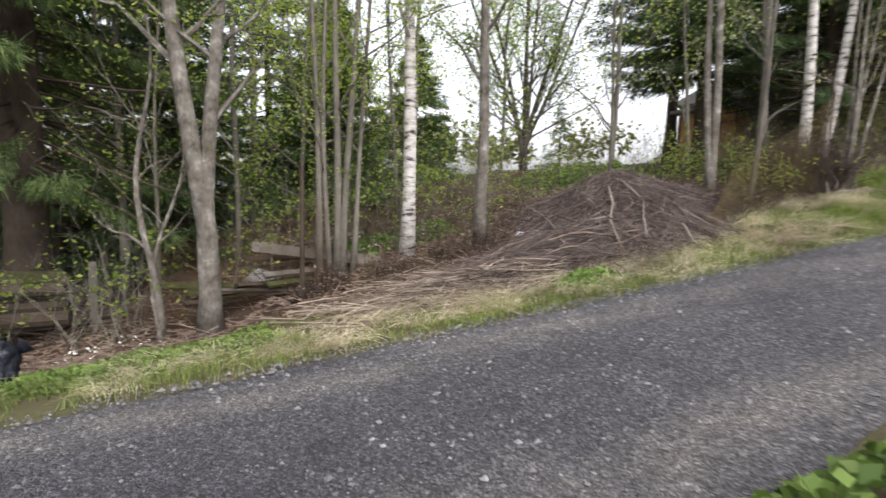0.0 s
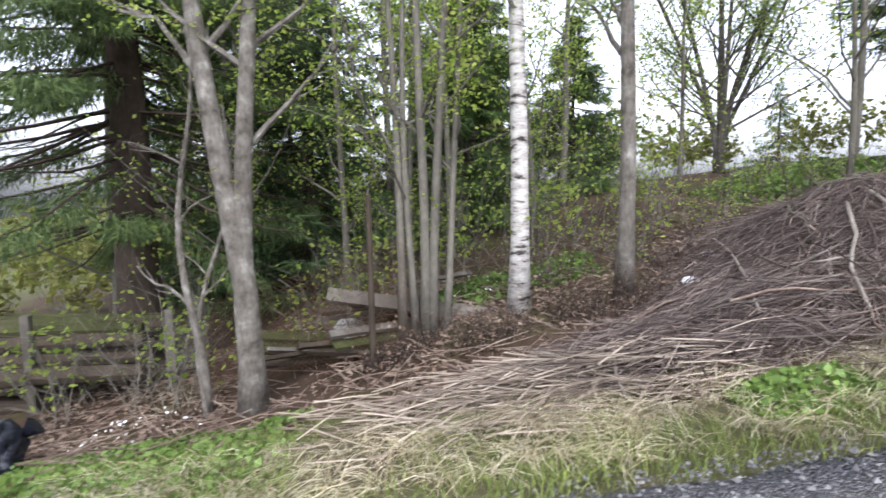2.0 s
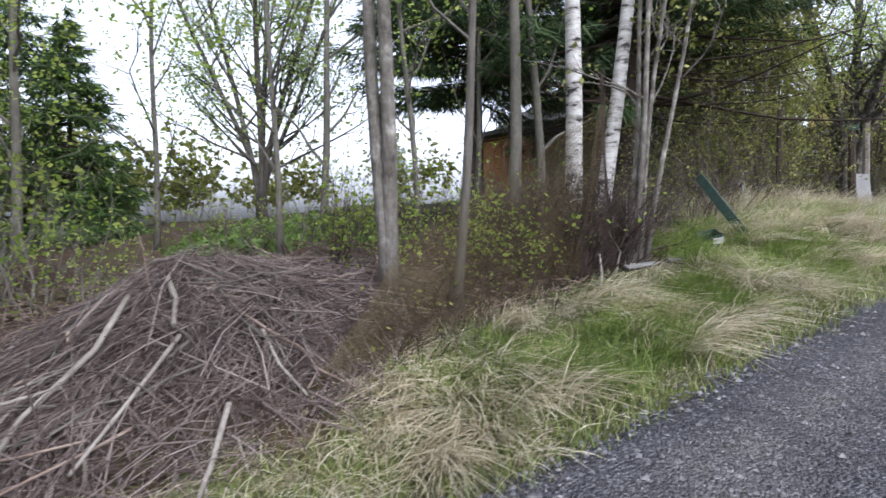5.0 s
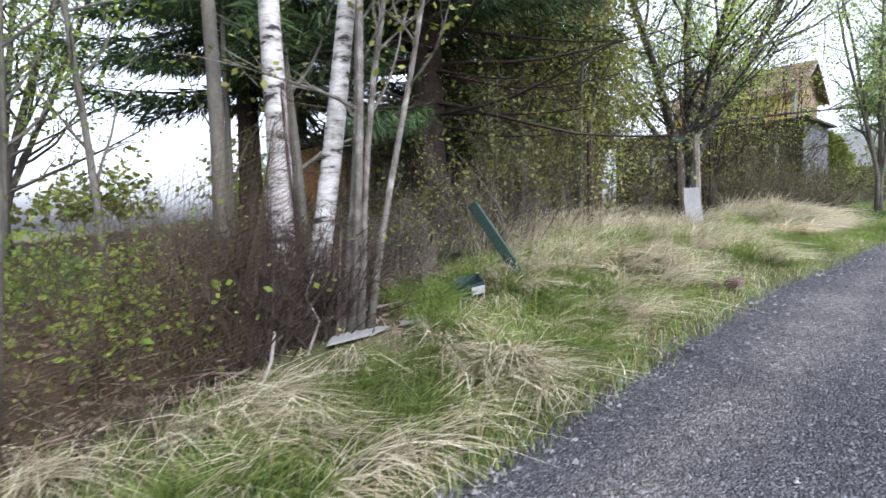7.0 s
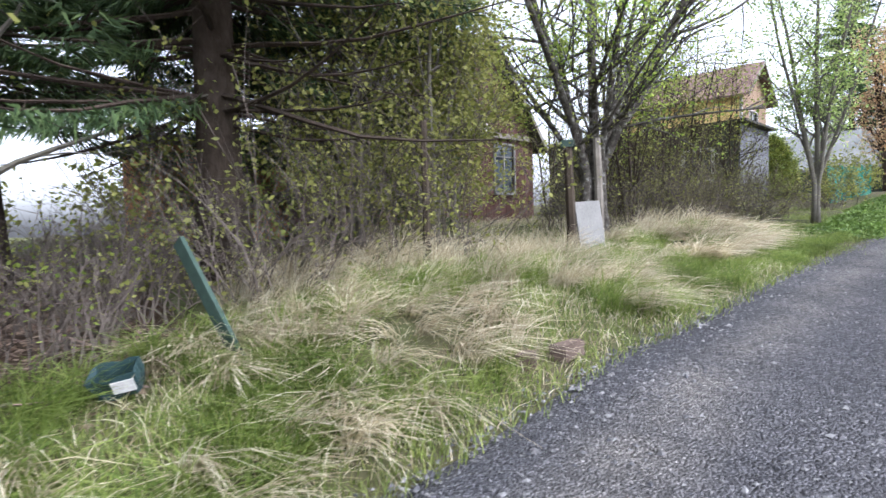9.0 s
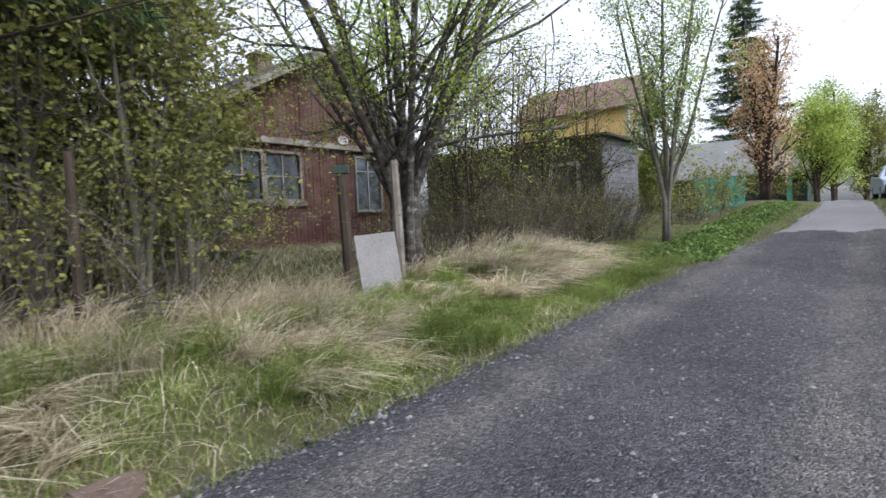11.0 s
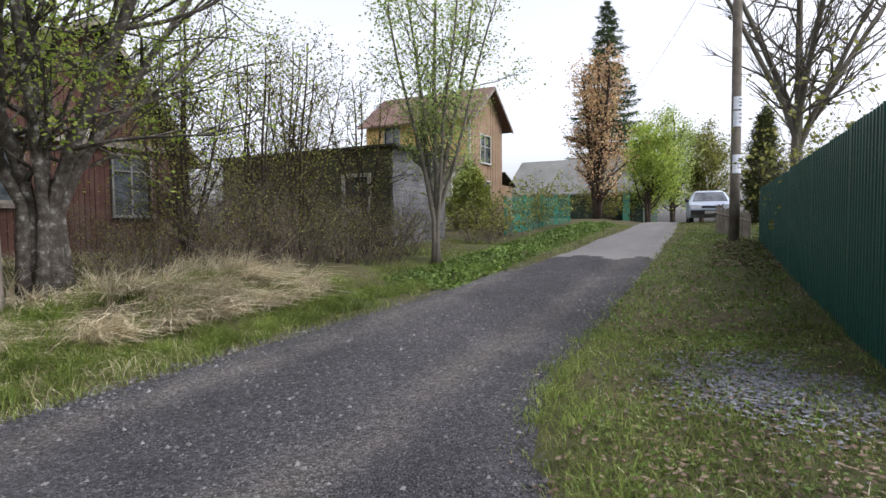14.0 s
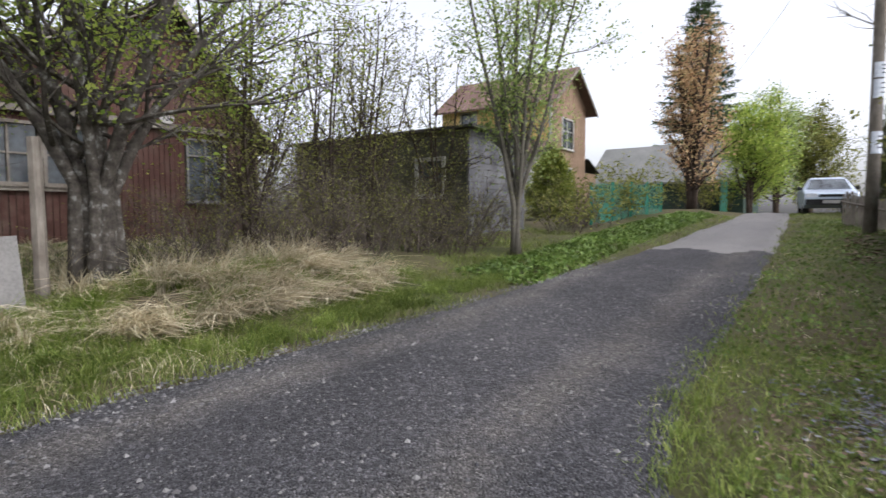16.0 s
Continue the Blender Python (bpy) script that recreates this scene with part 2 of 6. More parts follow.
MAT["dark_wood"] = two_scale("damp_dark_wood", [(0.03, 0.024, 0.018), (0.065, 0.05, 0.036)], 2.0, 22, 0.95, 0.1, 0.7, 0.012, (1, 1, 0.25))
MAT["mossy_wood"] = two_scale("mossy_wood", [(0.03, 0.026, 0.015), (0.045, 0.05, 0.018), (0.06, 0.048, 0.032)], 2.5, 18, 0.95, 0.1, 0.7, 0.02)
MAT["concrete"] = two_scale("pale_concrete", [(0.34, 0.33, 0.32), (0.46, 0.45, 0.43)], 2.0, 40, 0.9, 0.2, 0.3, 0.004)
MAT["board_white"] = two_scale("pale_grey_sheet", [(0.15, 0.145, 0.135), (0.2, 0.194, 0.182)], 2.2, 30, 0.75, 0.25, 0.15, 0.003)
MAT["green_sheet"] = two_scale("dark_green_painted_steel", [(0.009, 0.066, 0.05), (0.014, 0.09, 0.07)], 0.8, 30, 0.42, 0.4, 0.08, 0.002, amount=0.3)
MAT["green_board"] = two_scale("faded_green_paint", [(0.024, 0.044, 0.034), (0.045, 0.07, 0.055)], 3, 25, 0.8, 0.2)
MAT["green_bright"] = two_scale("green_painted_boards", [(0.014, 0.12, 0.078), (0.022, 0.17, 0.11)], 1.5, 25, 0.6, 0.3)
MAT["plastic_black"] = two_scale("black_plastic_film", [(0.006, 0.007, 0.011), (0.012, 0.013, 0.02)], 3, 12, 0.22, 0.5, 0.6, 0.04)
MAT["plastic_blue"] = two_scale("light_blue_plastic_film", [(0.15, 0.35, 0.55), (0.35, 0.55, 0.7)], 4, 16, 0.35, 0.5, 0.5, 0.02)
MAT["plastic_white"] = two_scale("white_plastic_film", [(0.5, 0.53, 0.58), (0.72, 0.73, 0.75)], 5, 18, 0.4, 0.4, 0.5, 0.02)
MAT["sack"] = two_scale("ochre_woven_sack", [(0.36, 0.2, 0.06), (0.46, 0.27, 0.09)], 3, 40, 0.85, 0.2, 0.5, 0.015)
MAT["rust_wire"] = two_scale("rusty_wire", [(0.09, 0.045, 0.025), (0.14, 0.08, 0.045)], 6, 60, 0.8, 0.3, metal=0.3)
MAT["brush_brown"] = two_scale("dark_red_brown_brush", [(0.02, 0.014, 0.011), (0.04, 0.029, 0.022), (0.078, 0.06, 0.048)], 3, 26, 0.95, 0.1)
MAT["tub_green"] = two_scale("dark_teal_plastic", [(0.012, 0.03, 0.032), (0.025, 0.05, 0.052)], 5, 30, 0.45, 0.4)
MAT["net"] = two_scale("brown_garden_net", [(0.045, 0.034, 0.016), (0.085, 0.066, 0.03)], 3, 30, 0.9, 0.1)
MAT["brick"] = two_scale("worn_brick", [(0.08, 0.058, 0.045), (0.14, 0.105, 0.085)], 5, 40, 0.95, 0.1)
MAT["car_paint"] = two_scale("silver_blue_car_paint", [(0.42, 0.48, 0.57), (0.46, 0.52, 0.6)], 2, 30, 0.3, 0.5, 0.02, 0.001, metal=0.5, amount=0.15)
MAT["rubber"] = two_scale("black_rubber", [(0.012, 0.012, 0.012), (0.03, 0.03, 0.03)], 6, 40, 0.8, 0.3)
MAT["paper"] = two_scale("pasted_paper", [(0.5, 0.55, 0.62), (0.72, 0.74, 0.78)], 12, 60, 0.9, 0.1)
MAT["ink"] = two_scale("dark_ink", [(0.02, 0.02, 0.03), (0.04, 0.04, 0.05)], 12, 60, 0.9, 0.1)
gm, gn, gl, gb = nodes_of("window_glass", 0.06, 0.0, 0.6)
gb.inputs["Base Color"].default_value = (0.05, 0.06, 0.065, 1)
gt = noise_tex(gn, gl, 3.0, 3)
gl.new(ramp_of(gn, gl, gt.outputs[0], [(0.3, (0.02, 0.025, 0.03)), (0.7, (0.1, 0.115, 0.125))]).outputs[0], gb.inputs["Base Color"])
MAT["glass"] = gm


# ---- the plan: s runs up the road, w to its left-hand side ----
UX, UY = 0.588, 0.809


def plan(s, w):
    return UX * s - UY * w, UY * s + UX * w


ROAD_S = [-60, -40, -14, -9.2, -6, -3, 0, 3.5, 8.6, 13, 20, 27, 32, 45, 80]
ROAD_Z = [-6.2, -4.3, -1.68, -1.1, -0.68, -0.35, -0.02, 0.12, 0.31, 0.6, 1.1, 1.5, 1.58, 1.3, 0.0]
BANK_S = [-22, -16, -14, -12, -9, -6, -3, 0, 4, 8, 13, 30]
BANK_W = [3.5, 4.6, 5.6, 7.0, 9.0, 13.0]
BANK_Z = [
    [0, -0.2, -0.4, -0.6, -0.7, -0.9], [0, -0.18, -0.38, -0.58, -0.55, -0.7], [0, -0.14, -0.32, -0.48, -0.15, -0.1],
    [0, -0.09, -0.1, 0.02, 0.22, 0.42], [0, 0.0, 0.1, 0.34, 0.65, 1.05], [0, 0.15, 0.45, 0.65, 0.85, 1.05],
    [0, 0.28, 0.45, 0.5, 0.6, 0.8], [0, 0.38, 0.58, 0.7, 0.85, 0.9], [0, 0.14, 0.25, 0.38, 0.58, 0.76],
    [0, 0.1, 0.38, 0.46, 0.54, 0.58], [0, 0.04, 0.12, 0.2, 0.28, 0.3], [0, 0.1, 0.15, 0.2, 0.25, 0.3]]
BANK = np.array(BANK_Z)
EDGE_S = [-60, -20, -15, 0, 6, 11, 16, 21, 25, 45, 80]
EDGE_L = [3.4, 3.3, 3.35, 3.6, 3.55, 3.15, 2.6, 2.45, 2.4, 3.6, 5.5]
EDGE_RS = [-60, -20, -13.5, -12.3, -11, -8, 0, 3.6, 4.75, 5.6, 6.5, 10, 15, 20, 25, 45, 80]
EDGE_R = [-0.6, -1.6, -1.4, 0.1, 0.5, 0.2, -0.5, -1.3, -0.65, -0.2, 0.02, 0.1, 0.25, 0.4, 0.65, 2.0, 3.9]


def height(s, w):
    """The ground's height; s and w may be arrays."""
    s, w = np.asarray(s, float), np.asarray(w, float)
    z = np.interp(s, ROAD_S, ROAD_Z)
    shift = np.interp(s, EDGE_S, EDGE_L) - 3.5
    cols = np.stack([np.interp(s, BANK_S, BANK[:, j]) for j in range(len(BANK_W))], -1)
    v = np.clip(w - shift, BANK_W[0], BANK_W[-1])
    off = np.zeros(np.broadcast(s, w).shape)
    for j in range(len(BANK_W) - 1):
        a, b = BANK_W[j], BANK_W[j + 1]
        k = np.clip((v - a) / (b - a), 0, 1)
        inside = (v >= a) & (v <= b)
        off = np.where(inside, cols[..., j] * (1 - k) + cols[..., j + 1] * k, off)
    right = np.interp(s, EDGE_RS, EDGE_R)
    off = off + np.where(w < right, np.clip(right - w, 0, 3) * 0.02, 0)
    far = np.maximum(np.abs(w) - 20, 0)
    return z + off - 0.03 * np.minimum(far, 150)


def spot(s, w, up=0.0):
    x, y = plan(s, w)
    return Vector((x, y, float(height(s, w)) + up))


# ---- mesh helpers ----
class Soup:
    """Collects vertices and faces for one mesh."""

    def __init__(self):
        self.v, self.f, self.n = [], [], 0

    def add(self, verts, faces):
        self.v.append(np.asarray(verts, float).reshape(-1, 3))
        self.f.extend([tuple(i + self.n for i in q) for q in faces])
        self.n += len(self.v[-1])

    def tube(self, pts, radii, sides=6, cap=True):
        pts = [Vector(p) for p in pts]
        rings, base = [], None
        for i, p in enumerate(pts):
            d = (pts[min(i + 1, len(pts) - 1)] - pts[max(i - 1, 0)]).normalized()
            ref = Vector((0, 0, 1)) if abs(d.z) < 0.9 else Vector((1, 0, 0))
            a = d.cross(ref).normalized() if base is None else (base - d * base.dot(d)).normalized()
            base, b = a, d.cross(a)
            for k in range(sides):
                t = 2 * math.pi * k / sides
                rings.append(p + (a * math.cos(t) + b * math.sin(t)) * radii[i])
        fs = [(i * sides + k, i * sides + (k + 1) % sides, (i + 1) * sides + (k + 1) % sides, (i + 1) * sides + k)
              for i in range(len(pts) - 1) for k in range(sides)]
        if cap:
            fs.append(tuple(range(sides - 1, -1, -1)))
            fs.append(tuple((len(pts) - 1) * sides + k for k in range(sides)))
        self.add([tuple(r) for r in rings], fs)

    def box(self, centre, size, m=None):
        x, y, z = (d / 2 for d in size)
        c = [Vector((sx * x, sy * y, sz * z)) for sx in (-1, 1) for sy in (-1, 1) for sz in (-1, 1)]
        m = m or Matrix()
        self.add([tuple(m @ (Vector(centre) + p)) for p in c], [(0, 1, 3, 2), (4, 6, 7, 5), (0, 4, 5, 1), (2, 3, 7, 6), (0, 2, 6, 4), (1, 5, 7, 3)])

    def mesh(self, name, smooth=False):
        me = bpy.data.meshes.new(name)
        me.from_pydata(np.concatenate(self.v).tolist() if self.v else [], [], self.f)
        if smooth:
            me.polygons.foreach_set("use_smooth", [True] * len(me.polygons))
        me.update()
        return me


def quads_mesh(name, corners):
    """One mesh of separate quads or triangles: corners is (n, 3 or 4, 3)."""
    n, k, _ = corners.shape
    me = bpy.data.meshes.new(name)
    me.vertices.add(n * k)
    me.vertices.foreach_set("co", corners.reshape(-1))
    me.loops.add(n * k)
    me.loops.foreach_set("vertex_index", np.arange(n * k, dtype=np.int32))
    me.polygons.add(n)
    me.polygons.foreach_set("loop_start", np.arange(0, n * k, k, dtype=np.int32))
    me.update(calc_edges=True)
    return me


def strips_mesh(name, centre_lines, sides):
    """Blades: centre_lines (n, k, 3) with half-width vectors sides (n, k, 3); each blade is one island."""
    n, k, _ = centre_lines.shape
    v = np.stack([centre_lines - sides, centre_lines + sides], 2).reshape(-1, 3)
    base = (np.arange(n) * 2 * k)[:, None, None]
    seg = np.array([[2 * i, 2 * i + 1, 2 * i + 3, 2 * i + 2] for i in range(k - 1)])[None]
    f = (base + seg).reshape(-1, 4)
    me = bpy.data.meshes.new(name)
    me.vertices.add(len(v))
    me.vertices.foreach_set("co", v.reshape(-1))
    me.loops.add(f.size)
    me.loops.foreach_set("vertex_index", f.reshape(-1).astype(np.int32))
    me.polygons.add(len(f))
    me.polygons.foreach_set("loop_start", np.arange(0, f.size, 4, dtype=np.int32))
    me.update(calc_edges=True)
    return me


def put(name, me, material, parent=None, label="", m=None):
    ob = new(name, me)
    for x in material if isinstance(material, list) else [material]:
        me.materials.append(MAT[x] if isinstance(x, str) else x)
    if parent:
        ob.parent = parent
    if m is not None:
        ob.matrix_basis = m
    if label:
        ob["label"] = label
    return ob


def part(name, soup, material, parent, label="", m=None, smooth=False):
    return put(name, soup.mesh(name, smooth), material, parent, label, m)


def thing(name, at, label, category, group="", turn=0.0, kind=""):
    ob = new(name)
    ob.matrix_basis = Matrix.Translation(at) @ Matrix.Rotation(turn, 4, "Z")
    ob.empty_display_size = 0.2
    return tagged(ob, label, category, group, kind)


rng = np.random.default_rng(7)


def jit(a, n=3):
    return Vector(rng.normal(0, a, n))


# ---- ground and road ----
def sheet(name, ss, ws_rows, lift, material, zones=None):
    k = len(ws_rows[0])
    S = np.repeat(np.array(ss)[:, None], k, 1)
    Wd = np.array(ws_rows)
    Z = height(S, Wd) + lift(S, Wd)
    v = np.stack([UX * S - UY * Wd, UY * S + UX * Wd, Z], -1).reshape(-1, 3)
    f = [(i * k + j, (i + 1) * k + j, (i + 1) * k + j + 1, i * k + j + 1)[::-1] for i in range(len(ss) - 1) for j in range(k - 1)]
    me = bpy.data.meshes.new(name)
    me.from_pydata(v.tolist(), [], f)
    me.polygons.foreach_set("use_smooth", [True] * len(me.polygons))
    ob = put(name, me, material)
    if zones:
        me.polygons.foreach_set("material_index", [zones(0.25 * sum(S[i + a, j + b] for a in (0, 1) for b in (0, 1)), 0.25 * sum(Wd[i + a, j + b] for a in (0, 1) for b in (0, 1)))
                                                   for i in range(len(ss) - 1) for j in range(k - 1)])
    me.update()
    return ob


def rough_ground(S, Wd):
    out = np.zeros(S.shape)
    for i in range(S.shape[0]):
        for j in range(S.shape[1]):
            s, w = S[i, j], Wd[i, j]
            if abs(w) < 25 and -40 < s < 60:
                a = 0.05 if w < 4.2 else 0.12
                out[i, j] = a * noise.noise((s * 0.8, w * 0.8, 1.7)) + 0.35 * a * noise.noise((s * 2.6, w * 2.6, 4.1))
                lo, hi = np.interp(s, EDGE_RS, EDGE_R), np.interp(s, EDGE_S, EDGE_L)
                if lo - 0.1 < w < hi + 0.1:
                    out[i, j] = -0.06
                elif lo - 0.5 < w < hi + 0.5:
                    out[i, j] *= 0.4
    return out


def zone(s, w):
    j = 0.5 * noise.noise((s * 0.7, w * 0.7, 9.0))
    if abs(w) > 30 or s > 50 or s < -40:
        return 2
    if -30 < s < -1.5 and w > 5.2 + j:
        return 1
    return 0


fine_s = [-400, -200, -110, -70, -50, -38, -30, *np.arange(-25, 36.1, 0.3).tolist(), 39, 43, 48, 55, 65, 80, 110, 160, 260, 450]
fine_w = [-400, -200, -110, -60, -35, -22, -15, -11, -8, -6.5, *np.arange(-5.5, 14.1, 0.25).tolist(), 15, 16.5, 18, 20, 23, 27, 32, 40, 60, 110, 200, 400]
tagged(sheet("ground", fine_s, [fine_w] * len(fine_s), rough_ground, ["verge", "litter", "field"], zone),
       "uneven earth bank with grass, leaf litter and meadow", "ground", kind="structure")
road_s = [-60, -50, -42, -36, -31, *np.arange(-27, 45.1, 0.3).tolist(), 50, 57, 66, 80]
road_rows = []
for s in road_s:
    a = np.interp(s, EDGE_RS, EDGE_R) + 0.14 * noise.noise((s * 0.9, 3.0, 0)) + 0.07 * noise.noise((s * 3.1, 8.0, 0))
    b = np.interp(s, EDGE_S, EDGE_L) + 0.12 * noise.noise((s * 0.8, 13.0, 0)) + 0.07 * noise.noise((s * 3.3, 18.0, 0))
    road_rows.append(np.linspace(a, b, 19).tolist())


def crown(S, Wd):
    lo, hi = Wd[:, :1], Wd[:, -1:]
    k = (Wd - lo) / (hi - lo) * 2 - 1
    rut = -0.025 * np.exp(-((np.abs(k) - 0.45) / 0.16) ** 2)
    edge = np.where(np.abs(k) > 0.97, -0.05, 0.0)
    return 0.035 * (1 - k ** 2) + rut + edge + 0.006 * np.sin(S * 7.1 + Wd * 5.3) * np.sin(S * 3.7 - Wd * 8.9)


tagged(sheet("road", road_s, road_rows, crown, ["gravel", "asphalt"], lambda s, w: 1 if s > 15.3 + 0.25 * math.sin(w * 4) else 0),
       "dark grey gravel lane with wheel tracks climbing a slope", "road", kind="structure")
# ---- trees and shrubs ----
def leaf_quads(centres, size, droop=0.0, aspect=1.5):
    n = len(centres)
    a = rng.normal(0, 1, (n, 3))
    a[:, 2] = a[:, 2] * 0.6 - droop
    a /= np.linalg.norm(a, axis=1, keepdims=True)
    b = np.cross(a, rng.normal(0, 1, (n, 3)))
    b /= np.linalg.norm(b, axis=1, keepdims=True) + 1e-9
    k = size * rng.uniform(0.6, 1.4, (n, 1))
    a, b = a * k * aspect * 0.5, b * k * 0.5
    c = np.asarray(centres)
    return np.stack([c - a, c + b * 0.9, c + a, c - b * 0.9], 1)


def limb(soup, p, d, length, r, steps=5, wander=0.12, rise=0.05, sides=5, tip=0.25):
    """A bent tapering limb; returns its points."""
    p, d, pts = Vector(p), Vector(d).normalized(), [Vector(p)]
    for _ in range(steps):
        d = (d + jit(wander) + Vector((0, 0, rise))).normalized()
        p = p + d * (length / steps)
        pts.append(p.copy())
    soup.tube(pts, [r * (1 - (1 - tip) * i / steps) for i in range(steps + 1)], sides, sides > 5)
    return pts


def broadleaf(s, w, tall, r, label, bark="bark_grey", leaf="leaf_spring", leaves=1500, size=0.05, lean=(0, 0), stems=((0, 0),), clear=0.3, limbs=14, spread=1.6,
              twigs=4, category="tree", name="tree", base_up=-0.06, group="", rise=0.06, wob=0.03, fork=None, leaf_low=0.0, droop=0.0, spray=0.13, lat=0.6, gap=0.08):
    """A trunk (or several stems from one root), limbs, twigs and loose small leaves."""
    root = spot(s, w, base_up)
    t = thing(name, root, label, category, group)
    crown_pts = []
    wood = Soup()
    for i, (lx, ly) in enumerate(stems):
        st = Soup()
        h = tall * (1 if i == 0 else rng.uniform(0.8, 1.0))
        rr = r * (1 if i == 0 else rng.uniform(0.6, 0.95))
        n = 11
        pts, p = [], Vector((lx * gap, ly * gap, 0))
        for k in range(n + 1):
            f = k / n
            bend = f if fork is None else max(0.0, f - fork) / (1 - fork)
            q = Vector((lean[0] * f * tall + lx * bend * h + p.x * (1 - f), lean[1] * f * tall + ly * bend * h + p.y * (1 - f), f * h))
            pts.append(q + Vector((wob * math.sin(3 * f * 3 + i * 2), wob * math.cos(2.3 * f * 3 + i), 0)))
        rad = [rr * (1.0 - 0.72 * k / n) * (1.35 if k == 0 else 1.0) for k in range(n + 1)]
        st.tube(pts, rad, 10)
        part("trunk", st, bark, t, smooth=True)
        for k in range(limbs):
            f = clear + (1 - clear) * (k + rng.uniform(0, 1)) / limbs
            f = min(f, 0.97)
            j = min(int(f * n), n - 1)
            p0 = pts[j].lerp(pts[j + 1], f * n - j)
            az = rng.uniform(0, 2 * math.pi)
            d = Vector((math.cos(az) * lat, math.sin(az) * lat, rng.uniform(0.25, 0.8)))
            ln = spread * (1.15 - 0.75 * f) * rng.uniform(0.6, 1.25)
            lp = limb(wood, p0, d, ln, rad[j] * 0.42 + 0.003, 5, 0.14, rise, 5)
            for _ in range(twigs):
                m = rng.integers(1, 5)
                tw = limb(wood, lp[m].lerp(lp[m + 1], rng.uniform()), (lp[m + 1] - lp[m]).normalized() + jit(0.5), ln * rng.uniform(0.25, 0.55), rad[j] * 0.16 + 0.0022, 3, 0.18, rise * 0.5, 3)
                crown_pts.extend([tuple(x) for x in tw[1:]])
            crown_pts.extend([tuple(x) for x in lp[3:]])
    if wood.n:
        part("branchwork", wood, bark, t)["kind"] = "stuff"
    if leaves and crown_pts:
        c = np.array(crown_pts)
        c = c[c[:, 2] > leaf_low]
        c = c[rng.integers(0, len(c), leaves)] + rng.normal(0, spray, (leaves, 3))
        put("crown", quads_mesh("crown", leaf_quads(c, size, droop)), leaf, t)
    return t


def spruce(s, w, tall, r, label, needle="needle", reach=2.6, first=0.08, whorls=26, per=7, density=26, category="spruce", droop=0.35, fine=1.0, group="", hang=1.0, bare=0):
    root = spot(s, w, -0.08)
    t = thing("spruce_tree", root, label, category, group)
    tr, wood, strips = Soup(), Soup(), []
    tr.tube([(0.02 * math.sin(k), 0.02 * math.cos(2 * k), tall * k / 10) for k in range(11)], [r * (1 - 0.97 * k / 10) * (1.3 if k == 0 else 1) for k in range(11)], 11)
    part("trunk", tr, "bark_dark", t, smooth=True)
    for i in range(whorls):
        f = first + (0.99 - first) * (i / (whorls - 1)) ** 0.9
        z = f * tall
        ln0 = reach * (1 - f) ** 0.75 + 0.12
        for k in range(per):
            az = rng.uniform(0, 2 * math.pi)
            ln = ln0 * rng.uniform(0.65, 1.15)
            p, d = Vector((0, 0, z + rng.normal(0, 0.12))), Vector((math.cos(az), math.sin(az), 0.25 - droop * rng.uniform(0.5, 1.3)))
            pts, n = [p.copy()], 6
            for q in range(n):
                d = (d + Vector((0, 0, -0.05 + 0.035 * q)) + jit(0.05)).normalized()
                p = p + d * (ln / n)
                pts.append(p.copy())
            wood.tube(pts, [max(0.004, (0.008 + 0.008 * ln) * (1 - 0.85 * q / n)) for q in range(n + 1)], 4, False)
            if i < bare + 2:
                for _ in range(9):
                    q = rng.integers(1, n)
                    limb(wood, pts[q].lerp(pts[q + 1], rng.uniform()), (pts[q + 1] - pts[q]).normalized() * 0.6 + Vector((rng.normal(0, 0.6), rng.normal(0, 0.6), rng.normal(-0.35, 0.4))), rng.uniform(0.25, 0.8), 0.0045, 2, 0.2, -0.06, 3)
            if i < bare and rng.uniform() < 0.7:
                continue
            m = int(density * (0.35 + ln))
            g = rng.uniform(0.18 * min(ln, 1) + 0.02, 1, m)
            j = np.minimum((g * n).astype(int), n - 1)
            P = np.array([tuple(q) for q in pts])
            c = P[j] + (P[j + 1] - P[j]) * (g * n - j)[:, None]
            out = (P[j + 1] - P[j]) / (ln / n)
            side = np.stack([-out[:, 1], out[:, 0], np.zeros(m)], -1) * rng.choice([-1, 1], m)[:, None]
            ax = out * rng.uniform(0.1, 1.0, (m, 1)) + side * rng.uniform(0.0, 1.0, (m, 1)) + np.array([0, 0, -1.0]) * rng.uniform(-0.25, 1.0, (m, 1)) * hang
            ax /= np.linalg.norm(ax, axis=1, keepdims=True)
            c = c + side * rng.uniform(0, 0.16, (m, 1)) * min(ln, 1.5) + np.array([0, 0, -0.12]) * rng.uniform(0, 1, (m, 1)) * hang
            L = rng.uniform(0.08, 0.24, (m, 1)) * (0.6 + 0.5 * ln / max(reach, 0.1)) * fine
            wd = np.cross(ax, rng.normal(0, 1, (m, 3)))
            wd /= np.linalg.norm(wd, axis=1, keepdims=True) + 1e-9
            wd = wd * rng.uniform(0.006, 0.017, (m, 1)) * fine
            strips.append(np.stack([c - wd, c + wd, c + ax * L * 1.1], 1))
    part("branchwork", wood, "bark_dark", t)["kind"] = "stuff"
    put("crown", quads_mesh("crown", np.concatenate(strips)), needle, t)
    return t


